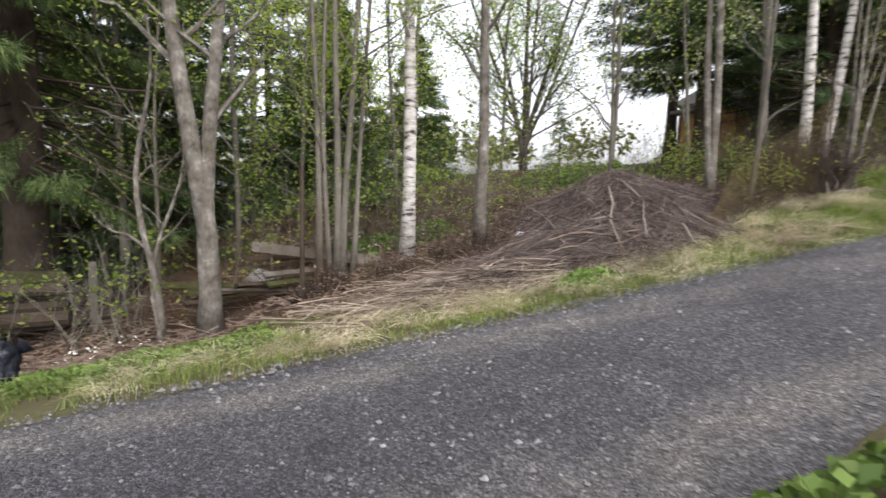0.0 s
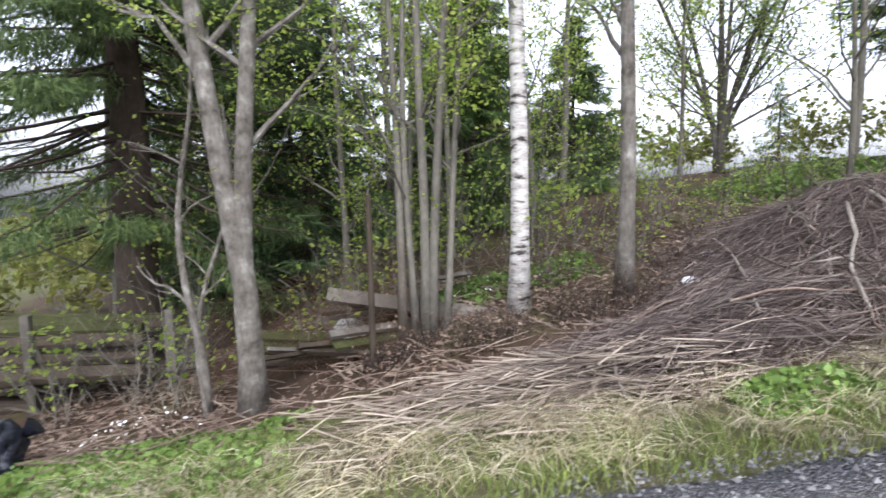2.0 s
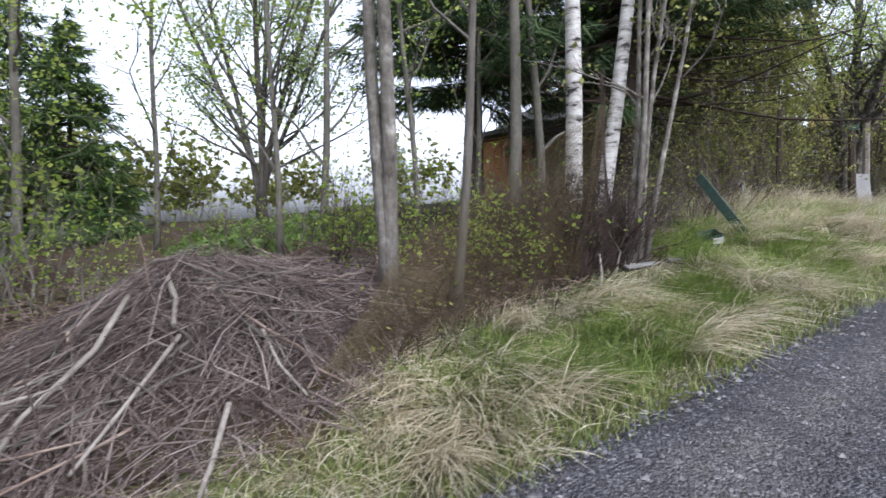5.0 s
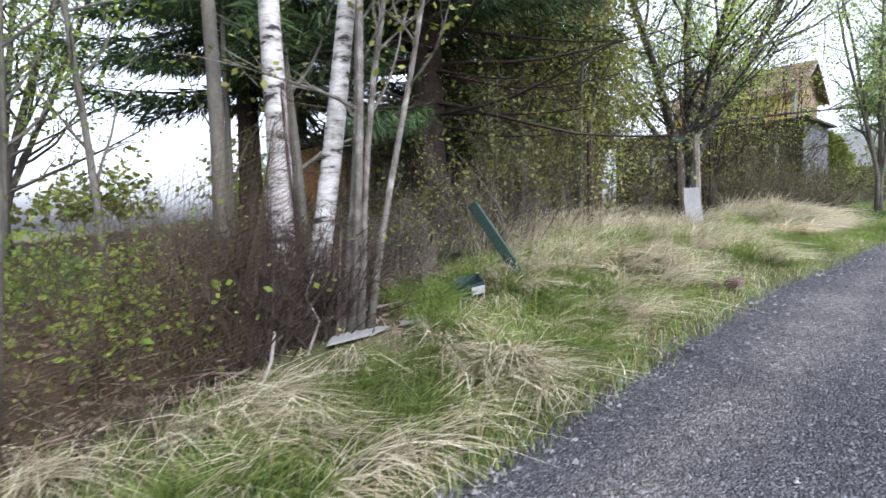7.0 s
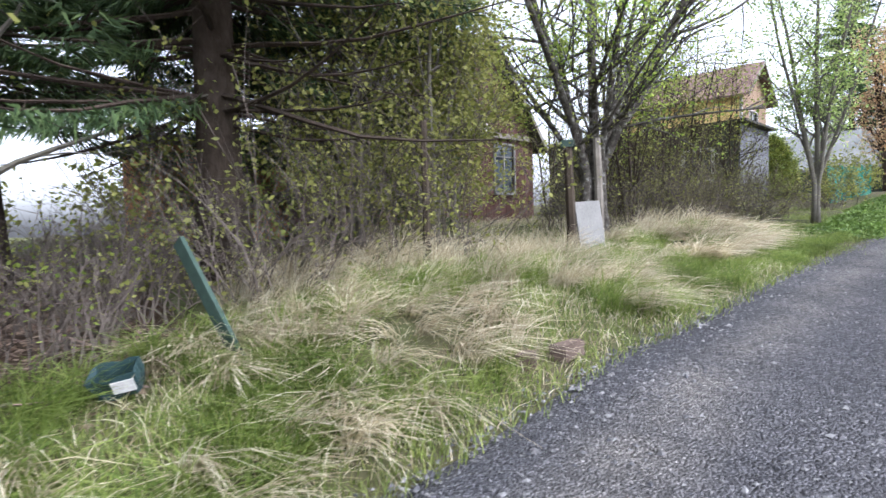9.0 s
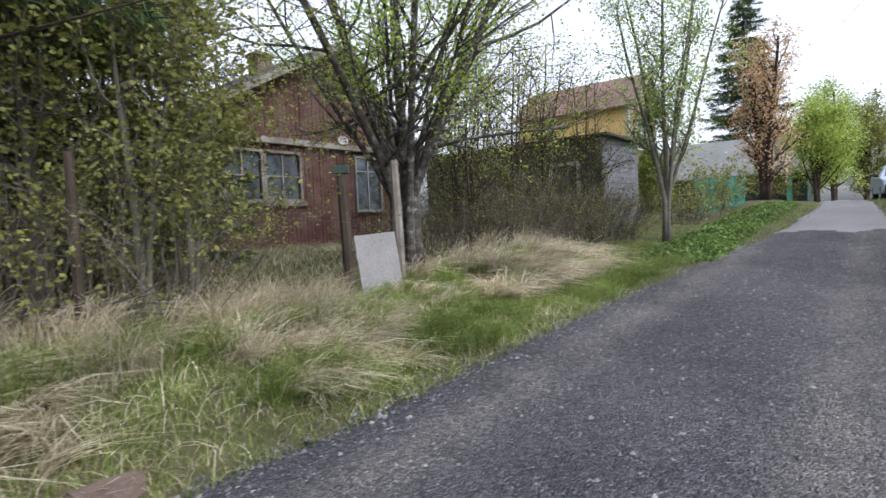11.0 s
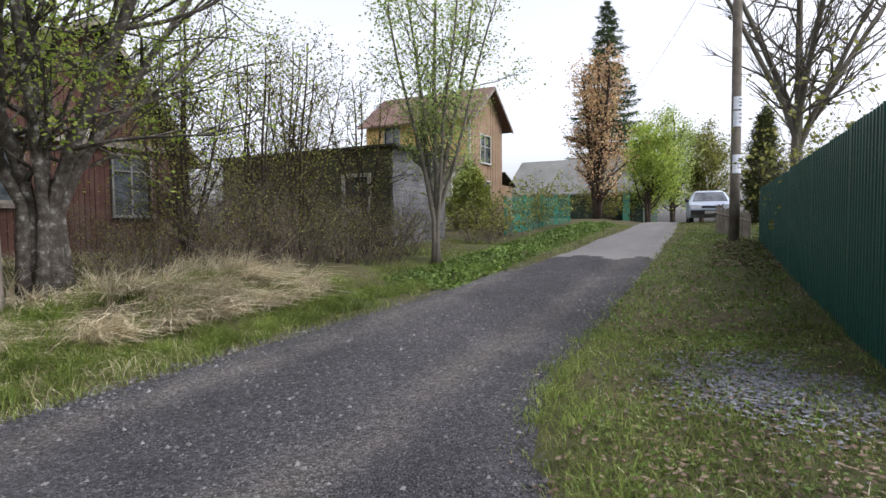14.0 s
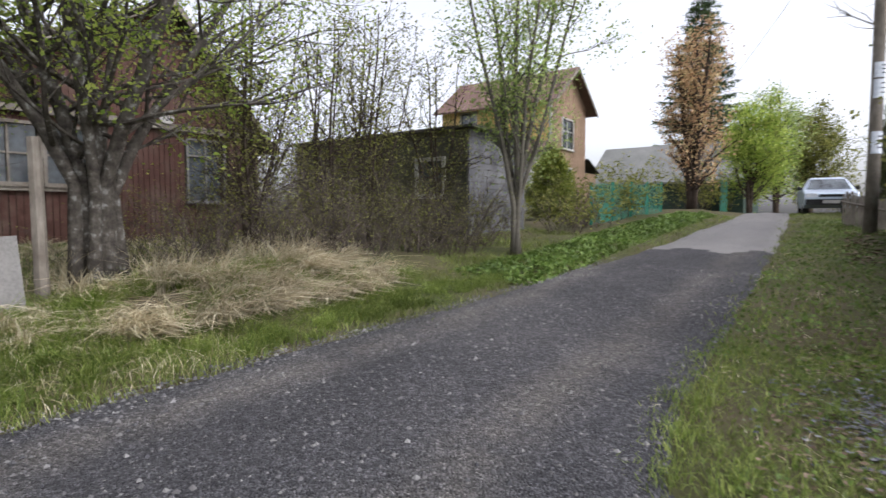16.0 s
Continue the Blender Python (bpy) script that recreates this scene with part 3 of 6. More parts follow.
def shrub(s, w, rad, tall, label, stems=40, leaves=900, leaf="leaf_olive", twig="twig_dark", size=0.028, name="shrub", up=-0.05, thick=0.009, category="shrub", forks=3, group="", squash=1.0):
    """A thicket of thin upright stems with side twigs and scattered small leaves."""
    t = thing(name, spot(s, w, up), label, category, group, math.atan2(UY, UX))
    wood, tips = Soup(), []
    for _ in range(stems):
        a, q = rng.uniform(0, 2 * math.pi), rad * math.sqrt(rng.uniform(0, 1)) * 0.8
        h = tall * rng.uniform(0.55, 1.05)
        x, y = q * math.cos(a), q * math.sin(a) * squash
        gz = float(height(s + x, w + y)) - float(height(s, w))
        lp = limb(wood, (x, y, gz), (rng.normal(0, 0.36), rng.normal(0, 0.36), 1), h, thick * rng.uniform(0.5, 1.3), 4, 0.2, 0.0, 3)
        for _ in range(forks):
            m = rng.integers(1, 4)
            tw = limb(wood, lp[m].lerp(lp[m + 1], rng.uniform()), (lp[m + 1] - lp[m]).normalized() + jit(0.45), h * rng.uniform(0.2, 0.5), thick * 0.45, 2, 0.15, 0.03, 3)
            tips.extend([tuple(k) for k in tw[1:]])
            for _ in range(2):
                e = rng.integers(0, 2)
                t2 = limb(wood, tw[e + 1], (tw[e + 1] - tw[e]).normalized() + jit(0.6), h * rng.uniform(0.1, 0.25), thick * 0.28, 1, 0.15, 0.02, 3)
                tips.extend([tuple(k) for k in t2[1:]])
        tips.extend([tuple(k) for k in lp[2:]])
    part("brushwood", wood, twig, t)["kind"] = "stuff"
    if leaves:
        c = np.array(tips)
        c = c[rng.integers(0, len(c), leaves)] + rng.normal(0, 0.06, (leaves, 3))
        put("foliage", quads_mesh("foliage", leaf_quads(c, size)), leaf, t)
    return t


# ---- boarded walls ----
def board_wall(name, parent, m, length, top, step=0.13, material="plank_red", flat=False, holes=(), low=0.0, thick=0.025, back=0.1, label="", lap=0.012):
    """A wall in its own plane: x along, z up, outside towards -y. top(x) is its height; holes are (x0, z0, x1, z1)."""
    wall = Soup()
    if flat:
        peak = max(top(length * i / 12) for i in range(13))
        n = max(1, round((peak - low) / step))
        for i in range(n):
            z0, z1 = low + (peak - low) * i / n, low + (peak - low) * (i + 1) / n
            xs = [length * k / 60 for k in range(61) if top(length * k / 60) >= z1 - 1e-6]
            if not xs:
                continue
            cuts = [(min(xs), max(xs))]
            for a, b, c, d in holes:
                if b < z1 - 0.02 and d > z0 + 0.02:
                    cuts = [q for p, e in cuts for q in ((p, min(e, a)), (max(p, c), e)) if q[1] - q[0] > 0.02]
            for p, e in cuts:
                y = -thick / 2 - rng.uniform(0, lap)
                wall.box(((p + e) / 2, y, (z0 + z1) / 2), (e - p, thick, (z1 - z0) - 0.012))
    else:
        n = max(1, round(length / step))
        for i in range(n):
            x0, x1 = length * i / n, length * (i + 1) / n
            cuts = [(low - rng.uniform(0, 0.03), top((x0 + x1) / 2))]
            for a, b, c, d in holes:
                if a < x1 - 0.02 and c > x0 + 0.02:
                    cuts = [q for p, e in cuts for q in ((p, min(e, b)), (max(p, d), e)) if q[1] - q[0] > 0.02]
            for p, e in cuts:
                y = -thick / 2 - rng.uniform(0, lap)
                wall.box(((x0 + x1) / 2, y, (p + e) / 2), ((x1 - x0) - rng.uniform(0.006, 0.02), thick, e - p))
    ob = part(name, wall, material, parent, label, m)
    ob["kind"] = "stuff"
    core, xs = Soup(), sorted({0.0, length, *[length * i / 8 for i in range(9)], *[h[0] for h in holes], *[h[2] for h in holes]})
    for a, b in zip(xs, xs[1:]):
        spans = [(low, min(top(a + 1e-4), top(b - 1e-4)))]
        for h in holes:
            if h[0] < b - 1e-3 and h[2] > a + 1e-3:
                spans = [q for p, e in spans for q in ((p, min(e, h[1])), (max(p, h[3]), e)) if q[1] - q[0] > 0.01]
        for p, e in spans:
            core.box(((a + b) / 2, back / 2 + 0.004, (p + e) / 2), (b - a, back, e - p))
    part("wall_core", core, "dark_wood", parent, "", m)
    return ob


def window(parent, m, x0, z0, x1, z1, cols=2, rows=1, bar=0.07, material="white_paint", transom=None, depth=0.09, sill=True):
    """A framed window with glass panes, set in a hole of a wall of the same matrix."""
    w = new("window")
    w.parent, w.matrix_basis = parent, m
    fr = Soup()
    for a, b, c, d in ((x0 - bar, z0 - bar, x0, z1 + bar), (x1, z0 - bar, x1 + bar, z1 + bar), (x0, z1, x1, z1 + bar), (x0, z0 - bar, x1, z0)):
        fr.box(((a + c) / 2, -0.045, (b + d) / 2), (c - a, 0.05, d - b))
    part("frame", fr, material, w)
    xs = [x0 + (x1 - x0) * i / cols for i in range(cols + 1)]
    mul = Soup()
    for x in xs[1:-1]:
        mul.box((x, 0.0, (z0 + z1) / 2), (0.045, 0.05, z1 - z0))
    if transom:
        mul.box(((x0 + x1) / 2, 0.003, z0 + transom * (z1 - z0)), (x1 - x0, 0.04, 0.04))
    if mul.n:
        part("mullion", mul, material, w)
    for a, b in zip(xs, xs[1:]):
        g = Soup()
        g.box(((a + b) / 2, 0.03, (z0 + z1) / 2), (b - a - 0.02, 0.006, z1 - z0))
        part("pane", g, "glass", w)
    if sill:
        sl = Soup()
        sl.box(((x0 + x1) / 2, -0.085, z0 - bar - 0.015), (x1 - x0 + 0.2, 0.12, 0.03))
        part("sill", sl, material, w)
    return w


def gable_roof(parent, x0, x1, y0, y1, eave, ridge, over=0.4, thick=0.1, material="roof_dark", front=0.4, name="roof", ribs=0.0):
    """Two slopes with the ridge along y, over a house x0..x1, y0..y1."""
    mid = (x0 + x1) / 2
    k = (ridge - eave) / (mid - x0)
    for sx, xe in ((-1, x0 - over), (1, x1 + over)):
        so = Soup()
        ze = eave - k * over
        v = [(xe, y0 - front, ze), (mid, y0 - front, ridge), (mid, y1 + 0.3, ridge), (xe, y1 + 0.3, ze)]
        v += [(a, b, c + thick) for a, b, c in v]
        so.add(v, [(0, 1, 2, 3), (7, 6, 5, 4), (0, 4, 5, 1), (1, 5, 6, 2), (2, 6, 7, 3), (3, 7, 4, 0)])
        slope = part(name, so, material, parent)
        for i in range(1, int((y1 + 0.3 - y0 + front) / ribs) if ribs else 0):
            y = y0 - front + i * ribs
            rib = Soup()
            rib.tube([(xe, y, ze + thick + 0.01), (mid, y, ridge + thick + 0.01)], [0.025, 0.025], 4)
            part("rib", rib, material, slope)
        bb = Soup()
        bb.add([(xe, y0 - front - 0.03, ze - 0.1), (mid, y0 - front - 0.03, ridge - 0.1), (mid, y0 - front - 0.03, ridge + thick), (xe, y0 - front - 0.03, ze + thick),
                (xe, y0 - front, ze - 0.1), (mid, y0 - front, ridge - 0.1), (mid, y0 - front, ridge + thick), (xe, y0 - front, ze + thick)],
               [(0, 1, 2, 3), (7, 6, 5, 4), (0, 4, 5, 1), (1, 5, 6, 2), (2, 6, 7, 3), (3, 7, 4, 0)])
        part("bargeboard", bb, "old_wood", parent)


AX = math.atan2(UY, UX)
FRONT = Matrix()


def side_wall(x, y):
    """The matrix of a wall that runs from (x, y) along -y and looks towards -x."""
    return Matrix.Translation((x, y, 0)) @ Matrix.Rotation(-math.pi / 2, 4, "Z")


def far_wall(x, y):
    return Matrix.Translation((x, y, 0)) @ Matrix.Rotation(math.pi / 2, 4, "Z")


def letters(text, size, parent, m, material="ink"):
    cu = bpy.data.curves.new("number", "FONT")
    cu.body, cu.size, cu.align_x, cu.align_y, cu.extrude = text, size, "CENTER", "CENTER", 0.004
    ob = new("number", cu)
    me = bpy.data.meshes.new_from_object(ob)
    bpy.data.objects.remove(ob)
    return put("number", me, material, parent, "dark house number", m)


# ---- red boarded house ----
def red_house():
    z0 = 0.95
    x, y = plan(4.6, 13.0)
    h = thing("red_house", (x, y, z0), "old faded red boarded gable house with cracked paint", "house", turn=AX)
    L, EV, RD, AP = 8.15, 2.75, 5.75, 5.6
    top = lambda a: EV
    holes = [(6.05, 0.95, 7.05, 2.5), (0.5, 1.25, 1.55, 2.45), (1.7, 1.25, 2.75, 2.45), (2.9, 1.25, 3.95, 2.45)]
    board_wall("front_wall", h, FRONT, L, top, 0.13, "plank_red", False, holes)
    window(h, FRONT, *holes[0], 2, bar=0.055, transom=0.75, material="board_white")
    for q in holes[1:]:
        window(h, FRONT, *q, 2, transom=0.5, material="old_wood")
    gab = lambda a: EV + 0.01 + (RD - EV) * (a / AP if a < AP else (L - a) / (L - AP))
    board_wall("gable", h, Matrix.Translation((0, 0.02, 0)), L, gab, 0.14, "plank_red", False, (), EV + 0.06, label="dark red boarded gable")
    tr = Soup()
    tr.box((L / 2, -0.09, EV + 0.02), (L + 0.1, 0.14, 0.16))
    tr.box((2.2, -0.07, 1.12), (3.8, 0.1, 0.1))
    part("trim", tr, "old_wood", h)
    sk = Soup()
    sk.box((L / 2, 0.06, -0.25), (L, 0.1, 0.5))
    part("plinth", sk, "dark_wood", h)
    for mm in (side_wall(0, 4.3), far_wall(L, 0)):
        board_wall("side_wall", h, mm, 4.3, top, 0.14, "plank_red")
    bw = Soup()
    bw.box((L / 2, 4.3, EV / 2), (L, 0.1, EV))
    part("back_wall", bw, "plank_dark", h)
    # one long shallow slope and one short steep slope
    for xe, ze in ((-0.45, EV - 0.45 * (RD - EV) / AP), (L + 0.35, EV - 0.35 * (RD - EV) / (L - AP))):
        v = [(xe, -0.45, ze), (AP, -0.45, RD), (AP, 4.6, RD), (xe, 4.6, ze)]
        so = Soup()
        so.add(v + [(a, b, c + 0.1) for a, b, c in v], [(0, 1, 2, 3), (7, 6, 5, 4), (0, 4, 5, 1), (1, 5, 6, 2), (2, 6, 7, 3), (3, 7, 4, 0)])
        part("roof", so, "roof_dark", h)
        v = [(xe, -0.48, ze - 0.1), (AP, -0.48, RD - 0.1), (AP, -0.48, RD + 0.1), (xe, -0.48, ze + 0.1)]
        bb = Soup()
        bb.add(v + [(a, b + 0.03, c) for a, b, c in v], [(0, 1, 2, 3), (7, 6, 5, 4), (0, 4, 5, 1), (1, 5, 6, 2), (2, 6, 7, 3), (3, 7, 4, 0)])
        part("bargeboard", bb, "old_wood", h)
    ch = Soup()
    ch.box((4.45, 2.2, 5.1), (0.5, 0.5, 1.1))
    ch.box((4.45, 2.2, 5.68), (0.62, 0.62, 0.1))
    part("chimney", ch, "brick", h)
    pl = Soup()
    pl.tube([(0, -0.03, 0), (0, 0.0, 0)], [0.19, 0.19], 24)
    for v in pl.v:
        v[:, 2] *= 0.68
    plate = part("number_plate", pl, "white_paint", h, "white oval plate with dark number", Matrix.Translation((5.45, -0.17, EV + 0.2)))
    letters("736", 0.19, plate, Matrix.Translation((0, -0.032, 0)) @ Matrix.Rotation(math.pi / 2, 4, "X"))


# ---- weathered shed ----
def grey_shed():
    z0 = 0.72
    x, y = plan(14.5, 6.84)
    h = thing("wooden_shed", (x, y, z0), "weathered dark boarded shed with a silver-grey end wall", "shed", turn=AX)
    LY, LX, TOP = 6.5, 3.0, 2.95
    m = side_wall(0, LY)
    hole = (LY - 1.55, 1.35, LY - 0.75, 2.2)
    h2 = (LY - 4.9, 1.35, LY - 4.2, 2.1)
    board_wall("long_wall", h, m, LY, lambda a: TOP, 0.17, "plank_dark", True, [hole, h2], label="dark weathered boards")
    window(h, m, *hole, 1, bar=0.1)
    window(h, m, *h2, 1, bar=0.09)
    end = new("end_wall")
    end.parent = h
    n = 18
    for i in range(n):
        b = Soup()
        za, zb = TOP * i / n, TOP * (i + 1) / n
        b.box((LX / 2, -0.015 - rng.uniform(0, 0.012), (za + zb) / 2), (LX + rng.uniform(-0.04, 0.03), 0.026, zb - za - rng.uniform(0.006, 0.02)), Matrix.Rotation(rng.normal(0, 0.002), 4, "Y"))
        part("board", b, "plank_grey", end)
    core = Soup()
    core.box((LX / 2, 0.06, TOP / 2), (LX, 0.1, TOP))
    core.box((LX, LY / 2, TOP / 2), (0.1, LY, TOP))
    core.box((LX / 2, LY, TOP / 2), (LX, 0.1, TOP))
    core.box((LX / 2, LY / 2, -0.2), (LX - 0.1, LY - 0.1, 0.5))
    part("wall_core", core, "plank_dark", h)
    ro = Soup()
    ro.box((LX / 2, LY / 2 - 0.05, TOP + 0.05), (LX + 0.35, LY + 0.4, 0.07))
    part("roof", ro, "roof_dark", h)


# ---- yellow two-storey house ----
def yellow_house():
    z0 = 1.5
    x, y = plan(27.0, 10.45)
    h = thing("yellow_house", (x, y, z0), "two-storey house with yellow boards and a rust-red roof", "house", turn=AX)
    LX, LY, EV, RD = 4.3, 6.2, 5.6, 7.2
    m = side_wall(0, LY)
    board_wall("upper_wall", h, m, LY, lambda a: EV, 0.14, "plank_yellow", False, [(1.2, 4.1, 2.1, 5.2)], 3.2, label="sunny yellow boards")
    window(h, m, 1.2, 4.1, 2.1, 5.2, 2)
    board_wall("lower_wall", h, m, LY, lambda a: 3.18, 0.15, "white_paint", True, [(4.3, 0.9, 5.3, 2.3)])
    window(h, m, 4.3, 0.9, 5.3, 2.3, 2)
    gab = lambda a: EV + (RD - EV) * (1 - abs(a - LX / 2) / (LX / 2))
    board_wall("gable_wall", h, FRONT, LX, gab, 0.14, "plank_tan", False, [(1.3, 3.3, 2.6, 4.7), (1.2, 0.9, 2.5, 2.3)], label="tan brown boards")
    window(h, FRONT, 1.3, 3.3, 2.6, 4.7, 2, 1, transom=0.6)
    window(h, FRONT, 1.2, 0.9, 2.5, 2.3, 3, 1)
    for a, b, c, d in ((LX, LY / 2, 0.1, LY), (LX / 2, LY, LX, 0.1)):
        k = Soup()
        k.box((a, b, EV / 2), (c, d, EV))
        part("back_wall", k, "plank_tan", h)
    gable_roof(h, 0, LX, 0, LY, EV, RD, 0.5, 0.08, "roof_rust", 0.5, ribs=0.4)
    co = Soup()
    co.box((-0.02, -0.02, EV / 2), (0.12, 0.12, EV))
    part("corner_board", co, "white_paint", h)
    po = Soup()
    v = [(-1.7, -0.3, 2.75), (0, -0.3, 3.45), (0, 3.4, 3.45), (-1.7, 3.4, 2.75)]
    po.add(v + [(a, b, c + 0.07) for a, b, c in v], [(0, 1, 2, 3), (7, 6, 5, 4), (0, 4, 5, 1), (1, 5, 6, 2), (2, 6, 7, 3), (3, 7, 4, 0)])
    part("porch_roof", po, "roof_rust", h)
    pw = Soup()
    pw.box((-0.75, 0.3, 1.3), (1.4, 0.08, 2.7))
    pw.box((-1.4, 1.8, 1.3), (0.08, 3.0, 2.7))
    part("porch_wall", pw, "white_paint", h)
    an = Soup()
    v = [(LX + 0.05, -0.2, 2.9), (LX + 1.8, -0.2, 2.2), (LX + 1.8, 4, 2.2), (LX + 0.05, 4, 2.9)]
    an.add(v + [(a, b, c + 0.08) for a, b, c in v], [(0, 1, 2, 3), (7, 6, 5, 4), (0, 4, 5, 1), (1, 5, 6, 2), (2, 6, 7, 3), (3, 7, 4, 0)])
    part("annex_roof", an, "roof_dark", h)
    aw = Soup()
    aw.box((LX + 0.85, 0.05, 1.1), (1.6, 0.1, 2.3))
    part("annex_wall", aw, "plank_tan", h)
    window(h, Matrix.Translation((-1.4, 0.26, 0)), 0.25, 1.2, 1.15, 2.3, 2)
    window(h, side_wall(-1.44, 3.3), 0.4, 1.1, 1.5, 2.3, 3)
    pl = Soup()
    pl.box((LX / 2, LY / 2, -0.3), (LX, LY, 0.6))
    part("plinth", pl, "concrete", h)


# ---- far grey-roofed house ----
def far_house():
    x, y = plan(39.0, 12.9)
    h = thing("grey_roofed_house", (x, y, 1.4), "low green house under a grey slate roof", "house", turn=AX - math.pi / 2)
    L, D, EV, RD = 9.0, 7.0, 2.2, 4.7
    v = [(-0.4, -0.4, EV - 0.2), (L + 0.4, -0.4, EV - 0.2), (L + 0.4, D / 2, RD), (-0.4, D / 2, RD), (L + 0.4, D + 0.4, EV - 0.2), (-0.4, D + 0.4, EV - 0.2)]
    r = Soup()
    r.add(v + [(a, b, c + 0.12) for a, b, c in v], [(0, 1, 2, 3), (3, 2, 4, 5), (9, 8, 7, 6), (11, 10, 8, 9), (0, 6, 7, 1), (4, 10, 11, 5), (1, 7, 8, 2), (2, 8, 10, 4), (3, 9, 6, 0), (5, 11, 9, 3)])
    part("roof", r, "roof_grey", h)
    wl_ = Soup()
    wl_.box((L / 2, D / 2, EV / 2 - 0.2), (L, D, EV + 0.4))
    part("wall", wl_, "green_board", h)
    g = Soup()
    g.add([(0, 0, EV), (0, D, EV), (0, D / 2, RD - 0.05), (0.1, 0, EV), (0.1, D, EV), (0.1, D / 2, RD - 0.05)], [(0, 1, 2), (5, 4, 3), (0, 3, 4, 1), (1, 4, 5, 2), (2, 5, 3, 0)])
    part("gable", g, "roof_rust", h)


# ---- orange hut in the wood ----
def orange_hut():
    x, y = plan(-0.4, 10.3)
    h = thing("wooden_hut", (x, y, 0.8), "small orange-brown boarded hut under spruces", "hut", turn=AX)
    LX, LY, TOP = 2.0, 1.95, 1.5
    board_wall("front_wall", h, FRONT, LX, lambda a: TOP, 0.12, "plank_orange", False, [(0.7, 0.7, 1.3, 1.2)])
    window(h, FRONT, 0.7, 0.7, 1.3, 1.2, 2, material="dark_wood")
    m = side_wall(0, LY)
    board_wall("end_wall", h, m, LY, lambda a: TOP, 0.12, "plank_orange")
    k = Soup()
    k.box((LX, LY / 2, TOP / 2), (0.08, LY, TOP))
    k.box((LX / 2, LY, TOP / 2), (LX, 0.08, TOP))
    k.box((LX / 2, LY / 2, -0.25), (LX, LY, 0.5))
    part("back_wall", k, "dark_wood", h)
    r = Soup()
    r.box((LX / 2, LY / 2, TOP + 0.08), (LX + 0.6, LY + 0.6, 0.1), Matrix.Rotation(0.05, 4, "Y"))
    part("roof", r, "roof_grey", h)


red_house()
grey_shed()
yellow_house()
far_house()
orange_hut()

# ---- trees along the wood's edge ----
T = "grey-barked alder with two trunks rising from a fork"
broadleaf(-14.1, 6.26, 7.5, 0.135, T, "bark_grey", "leaf_spring", 2600, 0.038, (0.0, 0.0), ((-0.055, -0.075), (0.03, 0.035)), 0.4, 10, 1.7, fork=0.17, leaf_low=2.4)
broadleaf(-14.75, 6.6, 4.2, 0.05, "thin crooked grey sapling with dead twigs", "bark_grey", "leaf_olive", 60, 0.04, (-0.06, 0.02), ((0, 0), (0.1, 0.1)), 0.3, 6, 0.8, wob=0.09)
broadleaf(-12.35, 7.04, 8.5, 0.06, "clump of slender grey rowan stems", "bark_smooth", "leaf_spring", 5000, 0.038, (0.0, 0.01), ((0, 0), (-0.02, -0.03), (0.03, 0.035), (-0.045, -0.05), (0.05, 0.07)), 0.22, 9, 1.5, leaf_low=1.6, gap=3.0)
broadleaf(-11.3, 6.85, 10.0, 0.11, "white-barked birch with dark scars", "birch", "leaf_birch", 4500, 0.036, (0.004, 0.004), clear=0.28, limbs=12, spread=1.8, leaf_low=2.4)
broadleaf(-10.2, 6.6, 9.0, 0.095, "straight young aspen with grey bark", "bark_grey", "leaf_birch", 5500, 0.038, (0.01, 0.0), clear=0.25, limbs=14, spread=2.0, leaf_low=1.6)
broadleaf(-6.35, 5.72, 8.0, 0.075, "slim pale grey aspen beside the brush pile", "bark_grey", "leaf_birch", 500, 0.045, (-0.005, 0.004), ((0, 0), (-0.05, 0.02)), 0.4, 8, 1.3, leaf_low=2.5)
broadleaf(-5.95, 5.3, 6.5, 0.045, "leaning dark sapling at the verge", "bark_mid", "leaf_birch", 900, 0.04, (0.06, 0.05), clear=0.3, limbs=9, spread=1.1)
broadleaf(-3.98, 5.82, 9.5, 0.105, "white birch trunk with black lenticels", "birch", "leaf_birch", 600, 0.05, (-0.01, 0.0), clear=0.4, limbs=9, spread=1.6, leaf_low=2.5)
broadleaf(-3.86, 5.62, 9.5, 0.092, "white birch leaning up the slope", "birch", "leaf_birch", 600, 0.05, (0.105, 0.125), clear=0.4, limbs=9, spread=1.6, leaf_low=2.5)
broadleaf(-3.75, 5.2, 7.0, 0.036, "cluster of leaning grey rowan stems", "bark_grey", "leaf_olive", 700, 0.045, (0.05, 0.07), ((0, 0), (0.03, 0.03), (0.1, 0.08), (-0.03, 0.03)), 0.25, 9, 1.3, leaf_low=1.8, gap=1.5)
broadleaf(-4.2, 6.58, 8.0, 0.08, "grey trunk standing behind the birches", "bark_smooth", "leaf_olive", 400, 0.05, (0.01, 0), clear=0.35, limbs=8, spread=1.4)
broadleaf(-5.2, 13.7, 8.5, 0.085, "many-stemmed young tree in thin spring leaf", "bark_mid", "leaf_birch", 19000, 0.046, (0, 0), ((0, 0), (0.22, 0.12), (-0.22, -0.08), (0.15, -0.2), (-0.1, 0.2), (0.3, 0.2), (-0.3, -0.2)), 0.14, 14, 2.3, 5, spray=0.2, fork=0.12)
